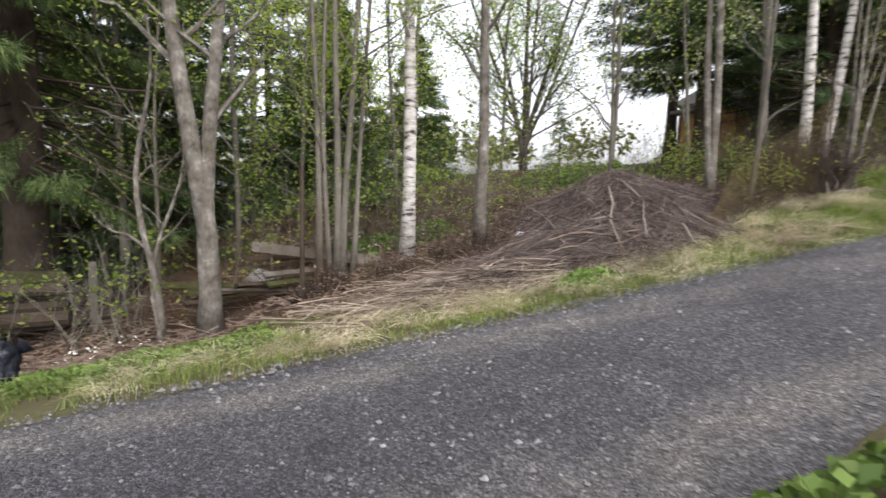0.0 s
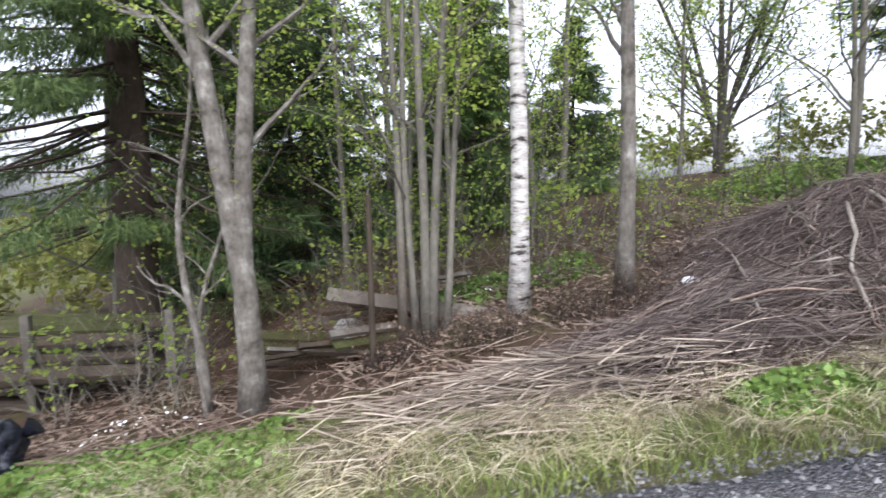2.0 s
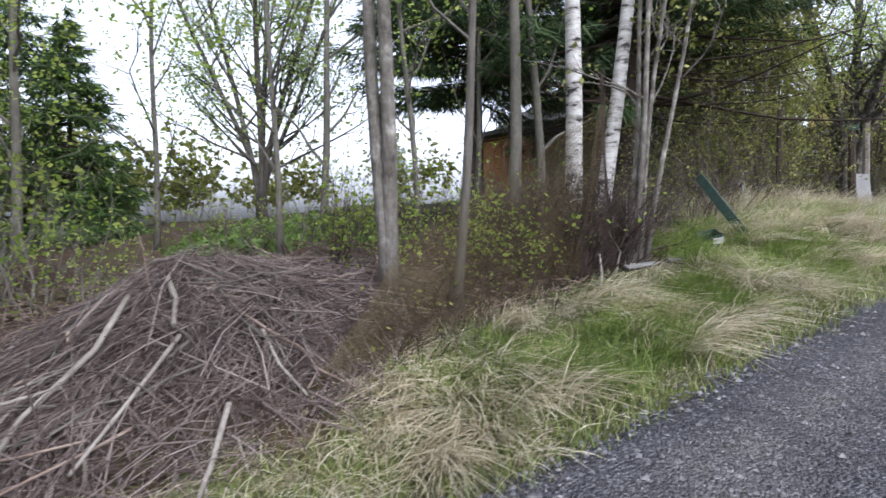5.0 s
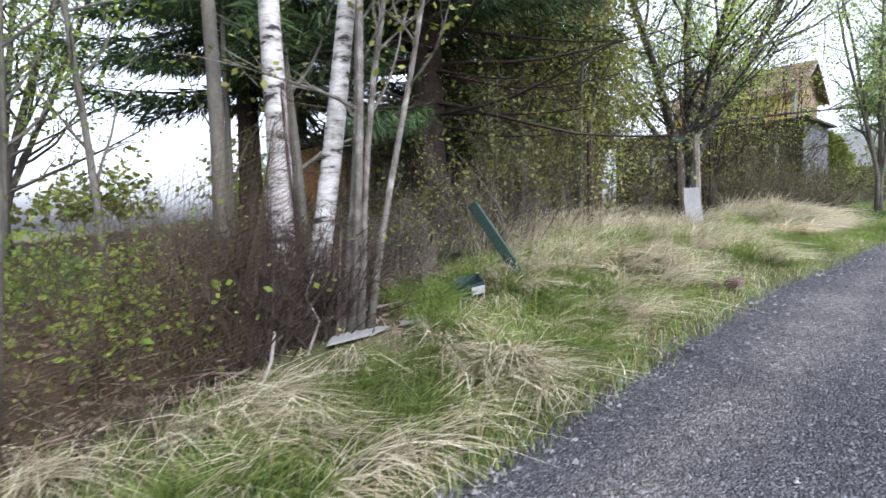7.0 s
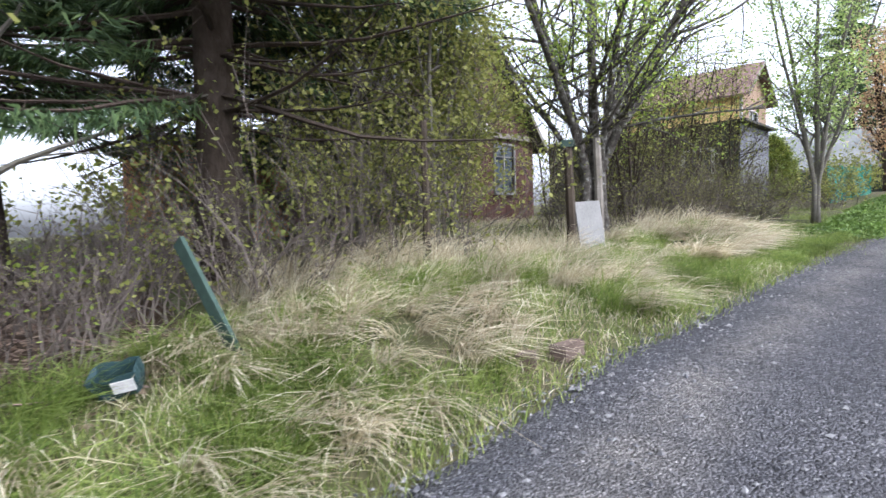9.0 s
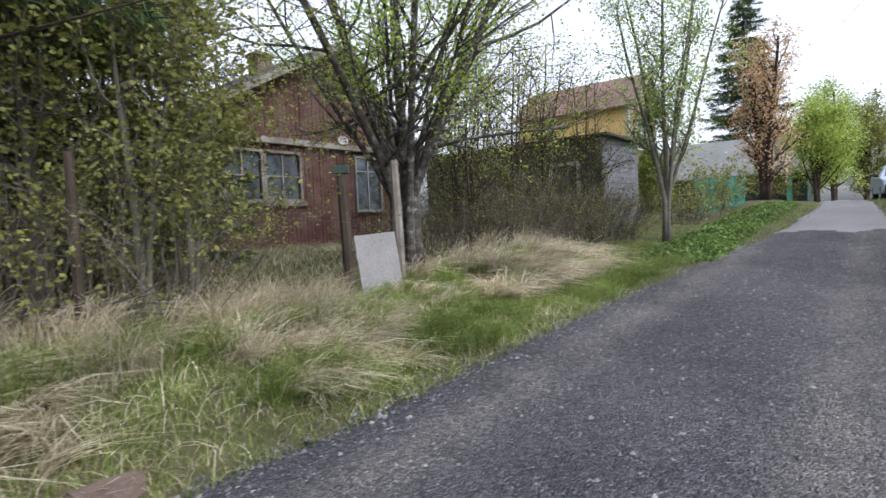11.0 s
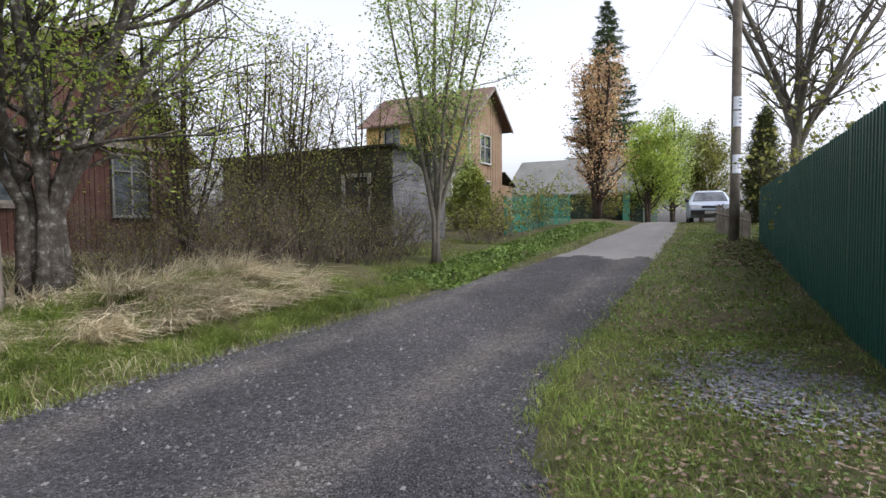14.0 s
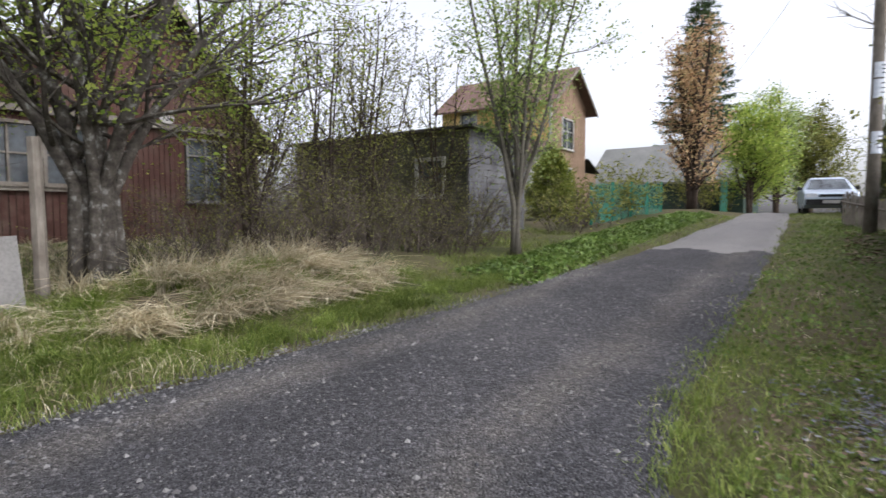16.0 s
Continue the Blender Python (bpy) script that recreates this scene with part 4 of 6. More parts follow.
# ---- spruces ----
spruce(-16.8, 9.7, 14.0, 0.36, "old spruce with long drooping branches and a dark trunk", "needle_old", 4.2, 0.19, 21, 13, 200, droop=0.55, bare=3, hang=2.0)
spruce(-0.76, 7.6, 13.0, 0.26, "large dark spruce with dead lower branches", "needle", 3.6, 0.15, 26, 15, 210, droop=0.4, bare=3, hang=1.3)
spruce(1.8, 9.6, 11.0, 0.16, "dark spruce beside the red house", "needle", 2.8, 0.1, 24, 12, 120, droop=0.4, fine=1.2)
spruce(-2.6, 9.5, 12.0, 0.18, "dark spruce behind the birches", "needle", 3.0, 0.21, 22, 12, 115, droop=0.4, fine=1.3)
broadleaf(1.6, 6.7, 4.4, 0.05, "bushy young tree with olive spring leaves", "bark_smooth", "leaf_olive", 9000, 0.042, (0, 0), ((0, 0), (0.14, 0.06), (-0.15, 0.05), (0.05, -0.14)), 0.12, 12, 1.5, 5, spray=0.16)
broadleaf(0.9, 7.3, 5.6, 0.06, "tall young tree with olive spring leaves", "bark_smooth", "leaf_olive", 12000, 0.044, (0, 0), ((0, 0), (0.12, 0.06), (-0.13, 0.05), (0.05, -0.12)), 0.12, 14, 1.9, 5, spray=0.18)
broadleaf(2.3, 7.0, 3.8, 0.05, "bushy young tree with olive spring leaves", "bark_smooth", "leaf_olive", 7500, 0.042, (0, 0), ((0, 0), (0.14, 0.06), (-0.15, 0.05), (0.05, -0.14)), 0.12, 12, 1.6, 5, spray=0.16)
spruce(0.4, 13.5, 14.0, 0.2, "dark spruce rising over the hut", "needle", 3.6, 0.24, 20, 10, 85, fine=1.5)
spruce(-11.3, 12.6, 5.6, 0.1, "bushy young spruce at the wood edge", "needle_light", 1.9, 0.04, 22, 10, 102, fine=1.3)
spruce(-8.6, 14.0, 4.2, 0.08, "small dark young spruce", "needle_light", 1.3, 0.04, 18, 9, 85, fine=1.3)
spruce(-14.6, 12.5, 9.0, 0.14, "dark spruce deep in the wood", "needle", 2.4, 0.06, 22, 9, 85, fine=1.5)
spruce(-17.5, 15.0, 11.0, 0.16, "dark spruce deep in the wood", "needle", 2.8, 0.08, 22, 9, 76, fine=1.6)
for s, w, h in ((-15.4, 16.5, 12.0), (-12.4, 16.6, 10.0), (-19.0, 19.0, 13.0), (-9.8, 19.5, 7.0), (-17.0, 22.0, 12.0)):
    spruce(s, w, h, 0.15, "dark spruce at the back of the wood", "needle", 2.7, 0.05, 20, 9, 46, fine=1.8, group="back spruces")
spruce(5.2, 27.0, 4.6, 0.1, "lone small spruce on the skyline", "needle_light", 1.4, 0.04, 14, 7, 27, fine=1.6)
spruce(62.0, 11.0, 24.0, 0.35, "tall spire-shaped spruce on the skyline", "needle", 6.0, 0.12, 32, 11, 30, fine=3.4)

# ---- trees by the houses ----
broadleaf(5.95, 6.8, 7.5, 0.115, "spreading many-limbed apple tree breaking into leaf", "bark_lichen", "leaf_spring", 32000, 0.038, (0.0, 0.0), ((0.0, -0.05), (0.2, 0.12), (-0.25, -0.05), (0.12, -0.35), (-0.15, 0.4), (0.42, -0.15), (-0.5, 0.12), (0.3, 0.42), (-0.35, -0.4)), 0.24, 12, 3.5, 7, fork=0.2, lat=1.1, spray=0.12, gap=0.45)
broadleaf(12.9, 4.6, 7.0, 0.075, "slender roadside tree with upright limbs and thin leaf", "bark_smooth", "leaf_birch", 12000, 0.046, (0, 0), ((0, 0), (0.16, 0.06), (-0.18, 0.03), (0.06, -0.16), (-0.08, 0.18), (0.22, -0.1)), 0.22, 11, 1.8, 6, fork=0.17, rise=0.1, spray=0.2)
broadleaf(31.0, 5.0, 8.0, 0.2, "tree with coppery orange-brown young leaves", "bark_dark", "leaf_rust", 7000, 0.085, (0, 0), ((0, 0), (0.1, 0.05), (-0.1, 0.02), (0.03, -0.1)), 0.12, 18, 2.3, 5, rise=0.1, spray=0.22)
broadleaf(36.0, 3.2, 5.2, 0.14, "fresh green round-crowned tree", "bark_dark", "leaf_spring", 12000, 0.085, (0, 0), ((0, 0), (0.15, 0.1), (-0.15, -0.05)), 0.15, 16, 2.4, 5, spray=0.3)
broadleaf(48.0, 3.0, 8.3, 0.18, "pale green willow at the top of the lane", "bark_dark", "leaf_birch", 9000, 0.1, (0, 0), ((0, 0), (0.12, 0.1), (-0.12, -0.05)), 0.12, 18, 2.8, 5, spray=0.28)
broadleaf(52.0, 1.2, 7.2, 0.2, "yellow-green willow at the top of the lane", "bark_dark", "leaf_olive", 14000, 0.11, (0, 0), ((0, 0), (0.12, 0.1), (-0.12, -0.05)), 0.1, 18, 3.2, 5, spray=0.28)
broadleaf(42.0, 4.2, 5.0, 0.15, "yellow-green bushy tree beside the lane", "bark_dark", "leaf_spring", 11000, 0.09, (0, 0), ((0, 0), (0.15, 0.1), (-0.15, -0.05)), 0.05, 18, 2.0, 5, spray=0.35)
broadleaf(20.8, -2.9, 11.0, 0.14, "large bare-limbed poplar behind the green fence", "bark_smooth", "leaf_olive", 500, 0.07, (0, 0), ((0.0, 0.0), (-0.3, 0.15), (0.25, -0.2), (0.35, 0.25), (-0.15, -0.35), (-0.1, 0.3), (0.5, 0.0)), 0.3, 18, 2.6, 9, fork=0.3, lat=0.8, rise=0.1)

# ---- thickets ----
for s, w, r, h, n, lv in ((7.6, 7.2, 0.8, 1.2, 45, 500), (9.0, 6.5, 0.9, 1.5, 75, 1000), (10.2, 6.5, 1.0, 1.7, 80, 1300), (11.4, 6.1, 0.9, 1.4, 75, 1200), (9.6, 7.9, 1.0, 2.1, 45, 1200), (12.3, 5.8, 0.8, 1.5, 55, 900), (11.6, 7.6, 1.0, 1.9, 45, 1200), (8.4, 8.6, 1.1, 1.2, 40, 700),
                          (13.6, 5.9, 0.7, 1.3, 45, 700), (7.0, 8.6, 1.0, 1.1, 30, 500), (13.2, 8.0, 0.9, 2.2, 36, 1100), (10.4, 9.4, 1.0, 2.5, 40, 1200), (12.6, 10.0, 1.0, 2.5, 36, 1100)):
    shrub(s, w, r, h, "dense leafing shrub thicket in front of the shed", n, lv * 2, size=0.022, group="thicket by the shed", thick=0.011, forks=4)
for s, w, h, lv in ((9.4, 8.4, 5.0, 1000), (10.4, 7.4, 4.6, 800), (11.0, 7.0, 4.8, 900), (12.2, 8.4, 5.2, 1100), (10.2, 10.6, 5.4, 1200), (13.0, 6.6, 4.4, 700), (8.6, 7.4, 3.9, 600), (11.6, 9.2, 5.0, 900)):
    broadleaf(s, w, h, 0.04, "thin young tree standing in the thicket", "bark_dark", "leaf_olive", lv * 3, 0.036, (rng.normal(0, 0.06), rng.normal(0, 0.06)), ((0, 0), (0.18, 0.12), (-0.16, 0.14), (0.05, -0.16)), 0.14, 13, 1.5, 6, group="thicket trees", lat=0.8)
for s, w, r, h, n, lv in ((-1.7, 6.7, 0.7, 1.1, 22, 500), (-0.5, 6.6, 0.8, 2.3, 12, 1300), (0.6, 6.6, 0.8, 2.8, 14, 1700), (1.6, 6.3, 0.7, 2.3, 12, 1000), (-2.2, 6.6, 0.7, 0.9, 34, 200), (-1.0, 6.1, 0.6, 1.3, 36, 500), (0.2, 6.4, 0.7, 1.6, 20, 1100), (1.3, 6.5, 0.7, 1.6, 18, 900), (-1.9, 8.0, 0.8, 1.1, 34, 400), (1.0, 7.8, 0.8, 2.6, 18, 1700), (2.6, 7.6, 0.8, 2.0, 16, 1000)):
    shrub(s, w, r, h, "straggling shrub with small yellow-green leaves", n, lv, "leaf_olive", size=0.034, group="bank shrubs", forks=5)
for s, w, r, h, n, lv in ((-5.1, 5.7, 0.6, 0.9, 34, 600), (-4.5, 5.5, 0.5, 1.0, 150, 40), (-6.0, 6.7, 0.7, 1.0, 26, 700), (-3.6, 6.0, 0.6, 0.8, 120, 40), (-4.3, 6.1, 0.6, 0.9, 130, 40), (-3.95, 5.4, 0.4, 0.95, 160, 0), (-5.0, 6.6, 0.8, 1.0, 34, 700)):
    shrub(s, w, r, h, "tangle of dark brown brushwood stems under the birches", n, lv, "leaf_spring", "brush_brown", 0.036, group="brushwood", forks=4)
for s, w, r, h in ((-10.7, 6.3, 0.5, 0.42), (-10.0, 6.2, 0.5, 0.4), (-11.7, 6.2, 0.5, 0.4), (-12.6, 6.6, 0.5, 0.35), (-9.3, 7.0, 0.5, 0.35)):
    shrub(s, w, r, h, "low curled tuft of dead brown bracken", 110, 260, "deadleaf", "brush_brown", 0.03, thick=0.006, group="dead bracken", category="bracken")
for s, w, r, h, n, lv in ((-15.4, 7.4, 0.7, 1.6, 30, 250), (-13.4, 8.0, 0.8, 1.3, 30, 350), (-12.0, 8.6, 1.0, 2.2, 30, 900), (-10.6, 8.6, 1.0, 2.4, 30, 900), (-9.2, 9.0, 1.0, 1.6, 24, 500), (-16.6, 7.6, 0.7, 1.4, 24, 250)):
    shrub(s, w, r, h, "sparse undergrowth saplings with fresh leaves", n, lv, "leaf_spring", "bark_smooth", 0.05, group="undergrowth")

# ---- green steel fence ----
def steel_fence():
    a, b = Vector((6.22, 4.05, 0)), Vector((12.85, 14.3, 0))
    run = (b - a).length
    turn = math.atan2(b.y - a.y, b.x - a.x)
    t = thing("steel_fence", (a.x, a.y, 0), "tall dark green corrugated steel sheet fence", "fence", turn=turn)
    wave, width, n = 0.115, 1.15, round(run / 1.15)
    me = None
    for i in range(n):
        so, k = Soup(), 10
        x0 = run / n * i
        prof = []
        for j in range(k):
            c = width / k * j
            prof += [(c, 0.0), (c + 0.045, 0.0), (c + 0.06, 0.035), (c + 0.1, 0.035)]
        prof.append((width, 0.0))
        m = len(prof)
        x_, y_ = a.x + math.cos(turn) * x0, a.y + math.sin(turn) * x0
        s_, w_ = UX * x_ + UY * y_, -UY * x_ + UX * y_
        zb = float(height(s_, w_)) - 0.05
        zt = 2.66 - 0.16 * min(1, x0 / 9) + rng.uniform(-0.015, 0.015)
        v = [(x, y, z) for z in (zb, zt) for x, y in prof] + [(x, y + 0.003, z) for z in (zb, zt) for x, y in prof]
        f = [(j, j + 1, m + j + 1, m + j) for j in range(m - 1)] + [(2 * m + j + 1, 2 * m + j, 3 * m + j, 3 * m + j + 1) for j in range(m - 1)]
        so.add(v, f)
        part("sheet", so, "green_sheet", t, "", Matrix.Translation((x0, 0.004 * (i % 2), 0)))
        po = Soup()
        po.box((x0, -0.06, (zb + zt) / 2), (0.06, 0.06, zt - zb - 0.1))
        part("post", po, "green_sheet", t)
    for z in (0.75, 2.1):
        ra = Soup()
        ra.box((run / 2, -0.042, z), (run, 0.03, 0.04))
        part("rail", ra, "green_sheet", t)


steel_fence()


# ---- street pole ----
def street_pole():
    p = spot(19.0, -1.35, -0.1)
    t = thing("utility_pole", p, "weathered grey wooden utility pole with pasted notices", "utility pole")
    so = Soup()
    so.tube([(0, 0, 0), (0.01, 0, 3), (0, 0.01, 6), (0, 0, 9.2)], [0.135, 0.125, 0.115, 0.1], 12)
    part("pole", so, "old_wood", t, smooth=True)
    for z0, z1, mat in ((3.2, 3.62, "paper"), (3.66, 4.0, "paper"), (1.95, 2.45, "paper")):
        k = Soup()
        arc = [(-0.137 * math.cos(q) * 1.0 + 0.0, -0.137 * math.sin(q)) for q in np.linspace(0.2, 2.7, 9)]
        v = [(x, y, z) for z in (z0, z1) for x, y in arc]
        v += [(x * 1.03, y * 1.03, z) for x, y, z in v]
        f = [(j, j + 1, 9 + j + 1, 9 + j) for j in range(8)] + [(18 + j + 1, 18 + j, 27 + j, 27 + j + 1) for j in range(8)]
        k.add(v, f)
        pp = part("notice", k, mat, t, "faded pasted paper notice", Matrix.Rotation(radians(15), 4, "Z"))
        for q in range(3):
            ln = Soup()
            z = z0 + (z1 - z0) * (0.25 + 0.25 * q)
            ln.add([(-0.06, -0.1445, z), (0.05, -0.1445, z), (0.05, -0.1445, z + 0.025), (-0.06, -0.1445, z + 0.025), (-0.06, -0.139, z), (0.05, -0.139, z), (0.05, -0.139, z + 0.025), (-0.06, -0.139, z + 0.025)],
                   [(0, 1, 2, 3), (7, 6, 5, 4), (0, 4, 5, 1), (1, 5, 6, 2), (2, 6, 7, 3), (3, 7, 4, 0)])
            part("text_bar", ln, "ink", pp)
    ar = Soup()
    ar.box((0, 0, 8.8), (1.4, 0.08, 0.1))
    part("crossarm", ar, "old_wood", t)
    w = thing("overhead_wire", p + Vector((0, 0, 8.85)), "thin black overhead wires", "wire")
    for dx, tgt in ((-0.5, (-14, 4, 1.2)), (0.5, (-13.4, 4.6, 1.2)), (0.2, (14, 40, 1))):
        so = Soup()
        n = 10
        so.tube([Vector((dx, 0, 0)).lerp(Vector(tgt), i / n) + Vector((0, 0, -0.8 * 4 * (i / n) * (1 - i / n))) for i in range(n + 1)], [0.008] * (n + 1), 4)
        part("cable", so, "rubber", w)


street_pole()


# ---- parked car ----
def parked_car():
    t = thing("parked_car", (17.8, 24.1, 1.5), "silver-blue older hatchback parked on the grass verge", "car", turn=radians(60))
    t.scale = (1.06, 1.06, 1.06)
    L, Wd = 3.9, 1.62
    prof = [(-1.95, 0.35), (-1.98, 0.62), (-1.9, 0.78), (-1.0, 0.93), (-0.35, 1.36), (0.15, 1.43), (1.15, 1.42), (1.8, 0.98), (1.93, 0.9), (1.95, 0.4), (1.8, 0.28), (-1.8, 0.25)]
    bm = bmesh.new()
    rows = []
    for y, k in ((-0.5, 0.9), (-0.44, 1.0), (0.44, 1.0), (0.5, 0.9)):
        row = []
        for x, z in prof:
            taper = 1.0 if z < 0.95 else 1.0 - 0.32 * (z - 0.95) / 0.48
            row.append(bm.verts.new((x * (0.985 if abs(y) > 0.49 else 1), y * Wd * taper * (1 if abs(y) > 0.49 else 1), 0.3 + (z - 0.3) * (0.97 if abs(y) > 0.49 else 1))))
        rows.append(row)
    n = len(prof)
    for a, b in zip(rows, rows[1:]):
        for i in range(n):
            bm.faces.new((a[i], a[(i + 1) % n], b[(i + 1) % n], b[i]))
    bm.faces.new(rows[0][::-1])
    bm.faces.new(rows[-1])
    bmesh.ops.recalc_face_normals(bm, faces=bm.faces[:])
    me = bpy.data.meshes.new("body")
    bm.to_mesh(me)
    bm.free()
    body = put("body", me, "car_paint", t)
    bv = body.modifiers.new("bevel", "BEVEL")
    bv.width, bv.segments = 0.04, 3

    def slab(name, pts, mat, label="", parent=t, thick=0.012):
        so = Soup()
        v = [Vector(p) for p in pts]
        nn = (v[1] - v[0]).cross(v[2] - v[0]).normalized() * thick
        k = len(v)
        so.add([tuple(p) for p in v] + [tuple(p + nn) for p in v], [tuple(range(k))[::-1], tuple(range(k, 2 * k))] + [(i, (i + 1) % k, k + (i + 1) % k, k + i) for i in range(k)])
        return part(name, so, mat, parent, label)

    slab("windscreen", [(-0.97, 0.66, 0.955), (-0.97, -0.66, 0.955), (-0.4, -0.53, 1.33), (-0.4, 0.53, 1.33)], "glass")
    slab("rear_window", [(1.76, -0.6, 1.02), (1.76, 0.6, 1.02), (1.22, 0.5, 1.37), (1.22, -0.5, 1.37)], "glass")
    for sy in (1, -1):
        a = [(-0.75, sy * 0.795, 0.98), (0.2, sy * 0.795, 0.98), (0.2, sy * 0.6, 1.34), (-0.25, sy * 0.6, 1.34)]
        b = [(0.28, sy * 0.795, 0.98), (1.35, sy * 0.795, 0.98), (1.05, sy * 0.6, 1.34), (0.28, sy * 0.6, 1.34)]
        for q in (a, b):
            slab("side_window", q if sy < 0 else q[::-1], "glass")
        lamp = Soup()
        lamp.box((-1.93, sy * 0.58, 0.7), (0.08, 0.34, 0.14))
        part("headlight", lamp, "plastic_white", t)
        mir = Soup()
        mir.tube([(-0.62, sy * 0.8, 0.98), (-0.64, sy * 0.95, 1.02)], [0.05, 0.08], 8)
        part("mirror", mir, "rubber", t)
        for x in (-1.22, 1.25):
            wh = Soup()
            wh.tube([(x, sy * 0.62, 0.29), (x, sy * 0.64, 0.29), (x, sy * 0.8, 0.29), (x, sy * 0.82, 0.29)], [0.26, 0.29, 0.29, 0.26], 22)
            wheel = part("wheel", wh, "rubber", t)
            ri = Soup()
            ri.tube([(x, sy * 0.8, 0.29), (x, sy * 0.826, 0.29)], [0.18, 0.17], 16)
            part("rim", ri, "concrete", wheel)
    for x in (-1.97, 1.95):
        bu = Soup()
        bu.box((x, 0, 0.46), (0.12, 1.5, 0.2))
        part("bumper", bu, "rubber", t)
    gr = Soup()
    gr.box((-1.965, 0, 0.69), (0.05, 0.72, 0.09))
    part("grille", gr, "rubber", t)
    pl = Soup()
    pl.box((-2.035, 0, 0.47), (0.015, 0.5, 0.11))
    part("number_plate", pl, "white_paint", t)


parked_car()


# ---- posts, sheet and small things on the bank ----
def post(s, w, tall, r, label, lean=(0, 0), mat="old_wood", name="fence_post", cap=None):
    t = thing(name, spot(s, w, -0.15), label, "post")
    so = Soup()
    so.tube([(0, 0, 0), (lean[0] * tall * 0.5 + 0.006, lean[1] * tall * 0.5, tall * 0.5), (lean[0] * tall, lean[1] * tall, tall)], [r, r * 0.96, r * 0.86], 7)
    part("shaft", so, mat, t)
    if cap:
        k = Soup()
        k.box((lean[0] * tall, lean[1] * tall, tall + 0.03), (0.2, 0.16, 0.1))
        part("cap", k, cap, t)
    return t


post(3.94, 6.03, 1.85, 0.075, "leaning dark weathered gate post with a green cap", (-0.03, 0.0), "dark_wood", cap="green_board")
post(5.13, 6.22, 2.0, 0.075, "split grey weathered gate post", (-0.02, 0.01))
post(0.76, 5.9, 1.75, 0.045, "dark rusty fence post in the shrubs", (0.0, 0.0), "dark_wood")
post(-12.9, 6.6, 2.0, 0.035, "thin rusty fence post", (0.0, 0.0), "dark_wood")


def leaning_sheet():
    p = spot(4.5, 5.98, 0.02)
    t = thing("leaning_board", p, "pale grey flat board leaning between two gate posts", "board", turn=AX + 0.05)
    so = Soup()
    so.box((0, 0, 0.38), (0.84, 0.014, 0.9), Matrix.Rotation(radians(-7), 4, "X") @ Matrix.Rotation(radians(-2), 4, "Y"))
    part("sheet", so, "board_white", t)


leaning_sheet()


def green_plank():
    a, b = Vector((-5.06, 1.45, 0.12)), Vector((-5.66, 1.70, 0.98))
    t = thing("leaning_plank", a, "faded green plank stuck slanting in the grass", "plank")
    so = Soup()
    d = (b - a)
    n = d.normalized()
    u = Vector((0.2, 0.9, 0.3)).cross(n).normalized()
    v = n.cross(u)
    k = [u * 0.055 * i + v * 0.016 * j for i, j in ((-1, -1), (1, -1), (1, 1), (-1, 1))]
    so.add([tuple(q) for q in k] + [tuple(d + q) for q in k], [(3, 2, 1, 0), (4, 5, 6, 7), (0, 1, 5, 4), (1, 2, 6, 5), (2, 3, 7, 6), (3, 0, 4, 7)])
    part("board", so, "green_board", t)


green_plank()


def kerb_block(s, w, size, turn, label):
    t = thing("concrete_block", spot(s, w, -0.02), label, "block", "verge blocks", AX + turn)
    bm = bmesh.new()
    bmesh.ops.create_cube(bm, size=1, matrix=Matrix.Diagonal((*size, 1)) @ Matrix.Translation((0, 0, 0.5)))
    for v in bm.verts:
        v.co += jit(0.008)
    bmesh.ops.bevel(bm, geom=bm.edges[:], offset=0.012, segments=2, affect="EDGES")
    me = bpy.data.meshes.new("block")
    bm.to_mesh(me)
    bm.free()
    put("block", me, "brick", t)


kerb_block(0.12, 3.75, (0.36, 0.13, 0.13), 0.1, "broken brown brick block at the road edge")
kerb_block(-0.25, 3.85, (0.2, 0.15, 0.1), 0.5, "small broken block at the road edge")


def crumpled(name, s, w, size, material, label, seed, up=-0.02, turn=0.0, category="bag"):
    bm = bmesh.new()
    bmesh.ops.create_icosphere(bm, subdivisions=5, radius=0.5)
    for v in bm.verts:
        c = v.co.copy()
        k = 1 + 0.32 * noise.noise(c * 2.4 + Vector((seed, 0, 0))) + 0.2 * abs(noise.noise(c * 6 + Vector((0, seed, 0)))) - 0.16 * abs(noise.noise(c * 9 + Vector((seed, 0, 3)))) - 0.09 * abs(noise.noise(Vector((c.x * 24, c.y * 10, c.z * 20)) + Vector((seed, 5, 3))))
        v.co = Vector((c.x * size[0], c.y * size[1], max(c.z, -0.28) * size[2])) * k
    for f in bm.faces:
        f.smooth = True
    me = bpy.data.meshes.new(name)
    bm.to_mesh(me)
    bm.free()
    ob = put(name, me, material, m=Matrix.Translation(spot(s, w, up + 0.22 * size[2])) @ Matrix.Rotation(AX + turn, 4, "Z"))
    return tagged(ob, label, category)


crumpled("rubbish_bag", -16.3, 5.4, (0.9, 0.62, 0.85), "plastic_black", "shiny black plastic rubbish bag on the grass", 1.0, turn=0.5)
knot = Soup()
knot.tube([(0.3, 0.05, 0.12), (0.4, 0.07, 0.17), (0.47, 0.1, 0.15), (0.56, 0.09, 0.22)], [0.07, 0.025, 0.035, 0.1], 9)
part("knot", knot, "plastic_black", bpy.data.objects["rubbish_bag"], "twisted tied neck")
crumpled("sack", -17.0, 5.85, (0.8, 0.6, 0.5), "sack", "ochre woven sack lying on the grass", 4.0)
crumpled("plastic_sheet", -17.7, 6.4, (0.8, 0.5, 0.45), "plastic_blue", "light blue plastic film heap beside the sack", 7.0, category="plastic")
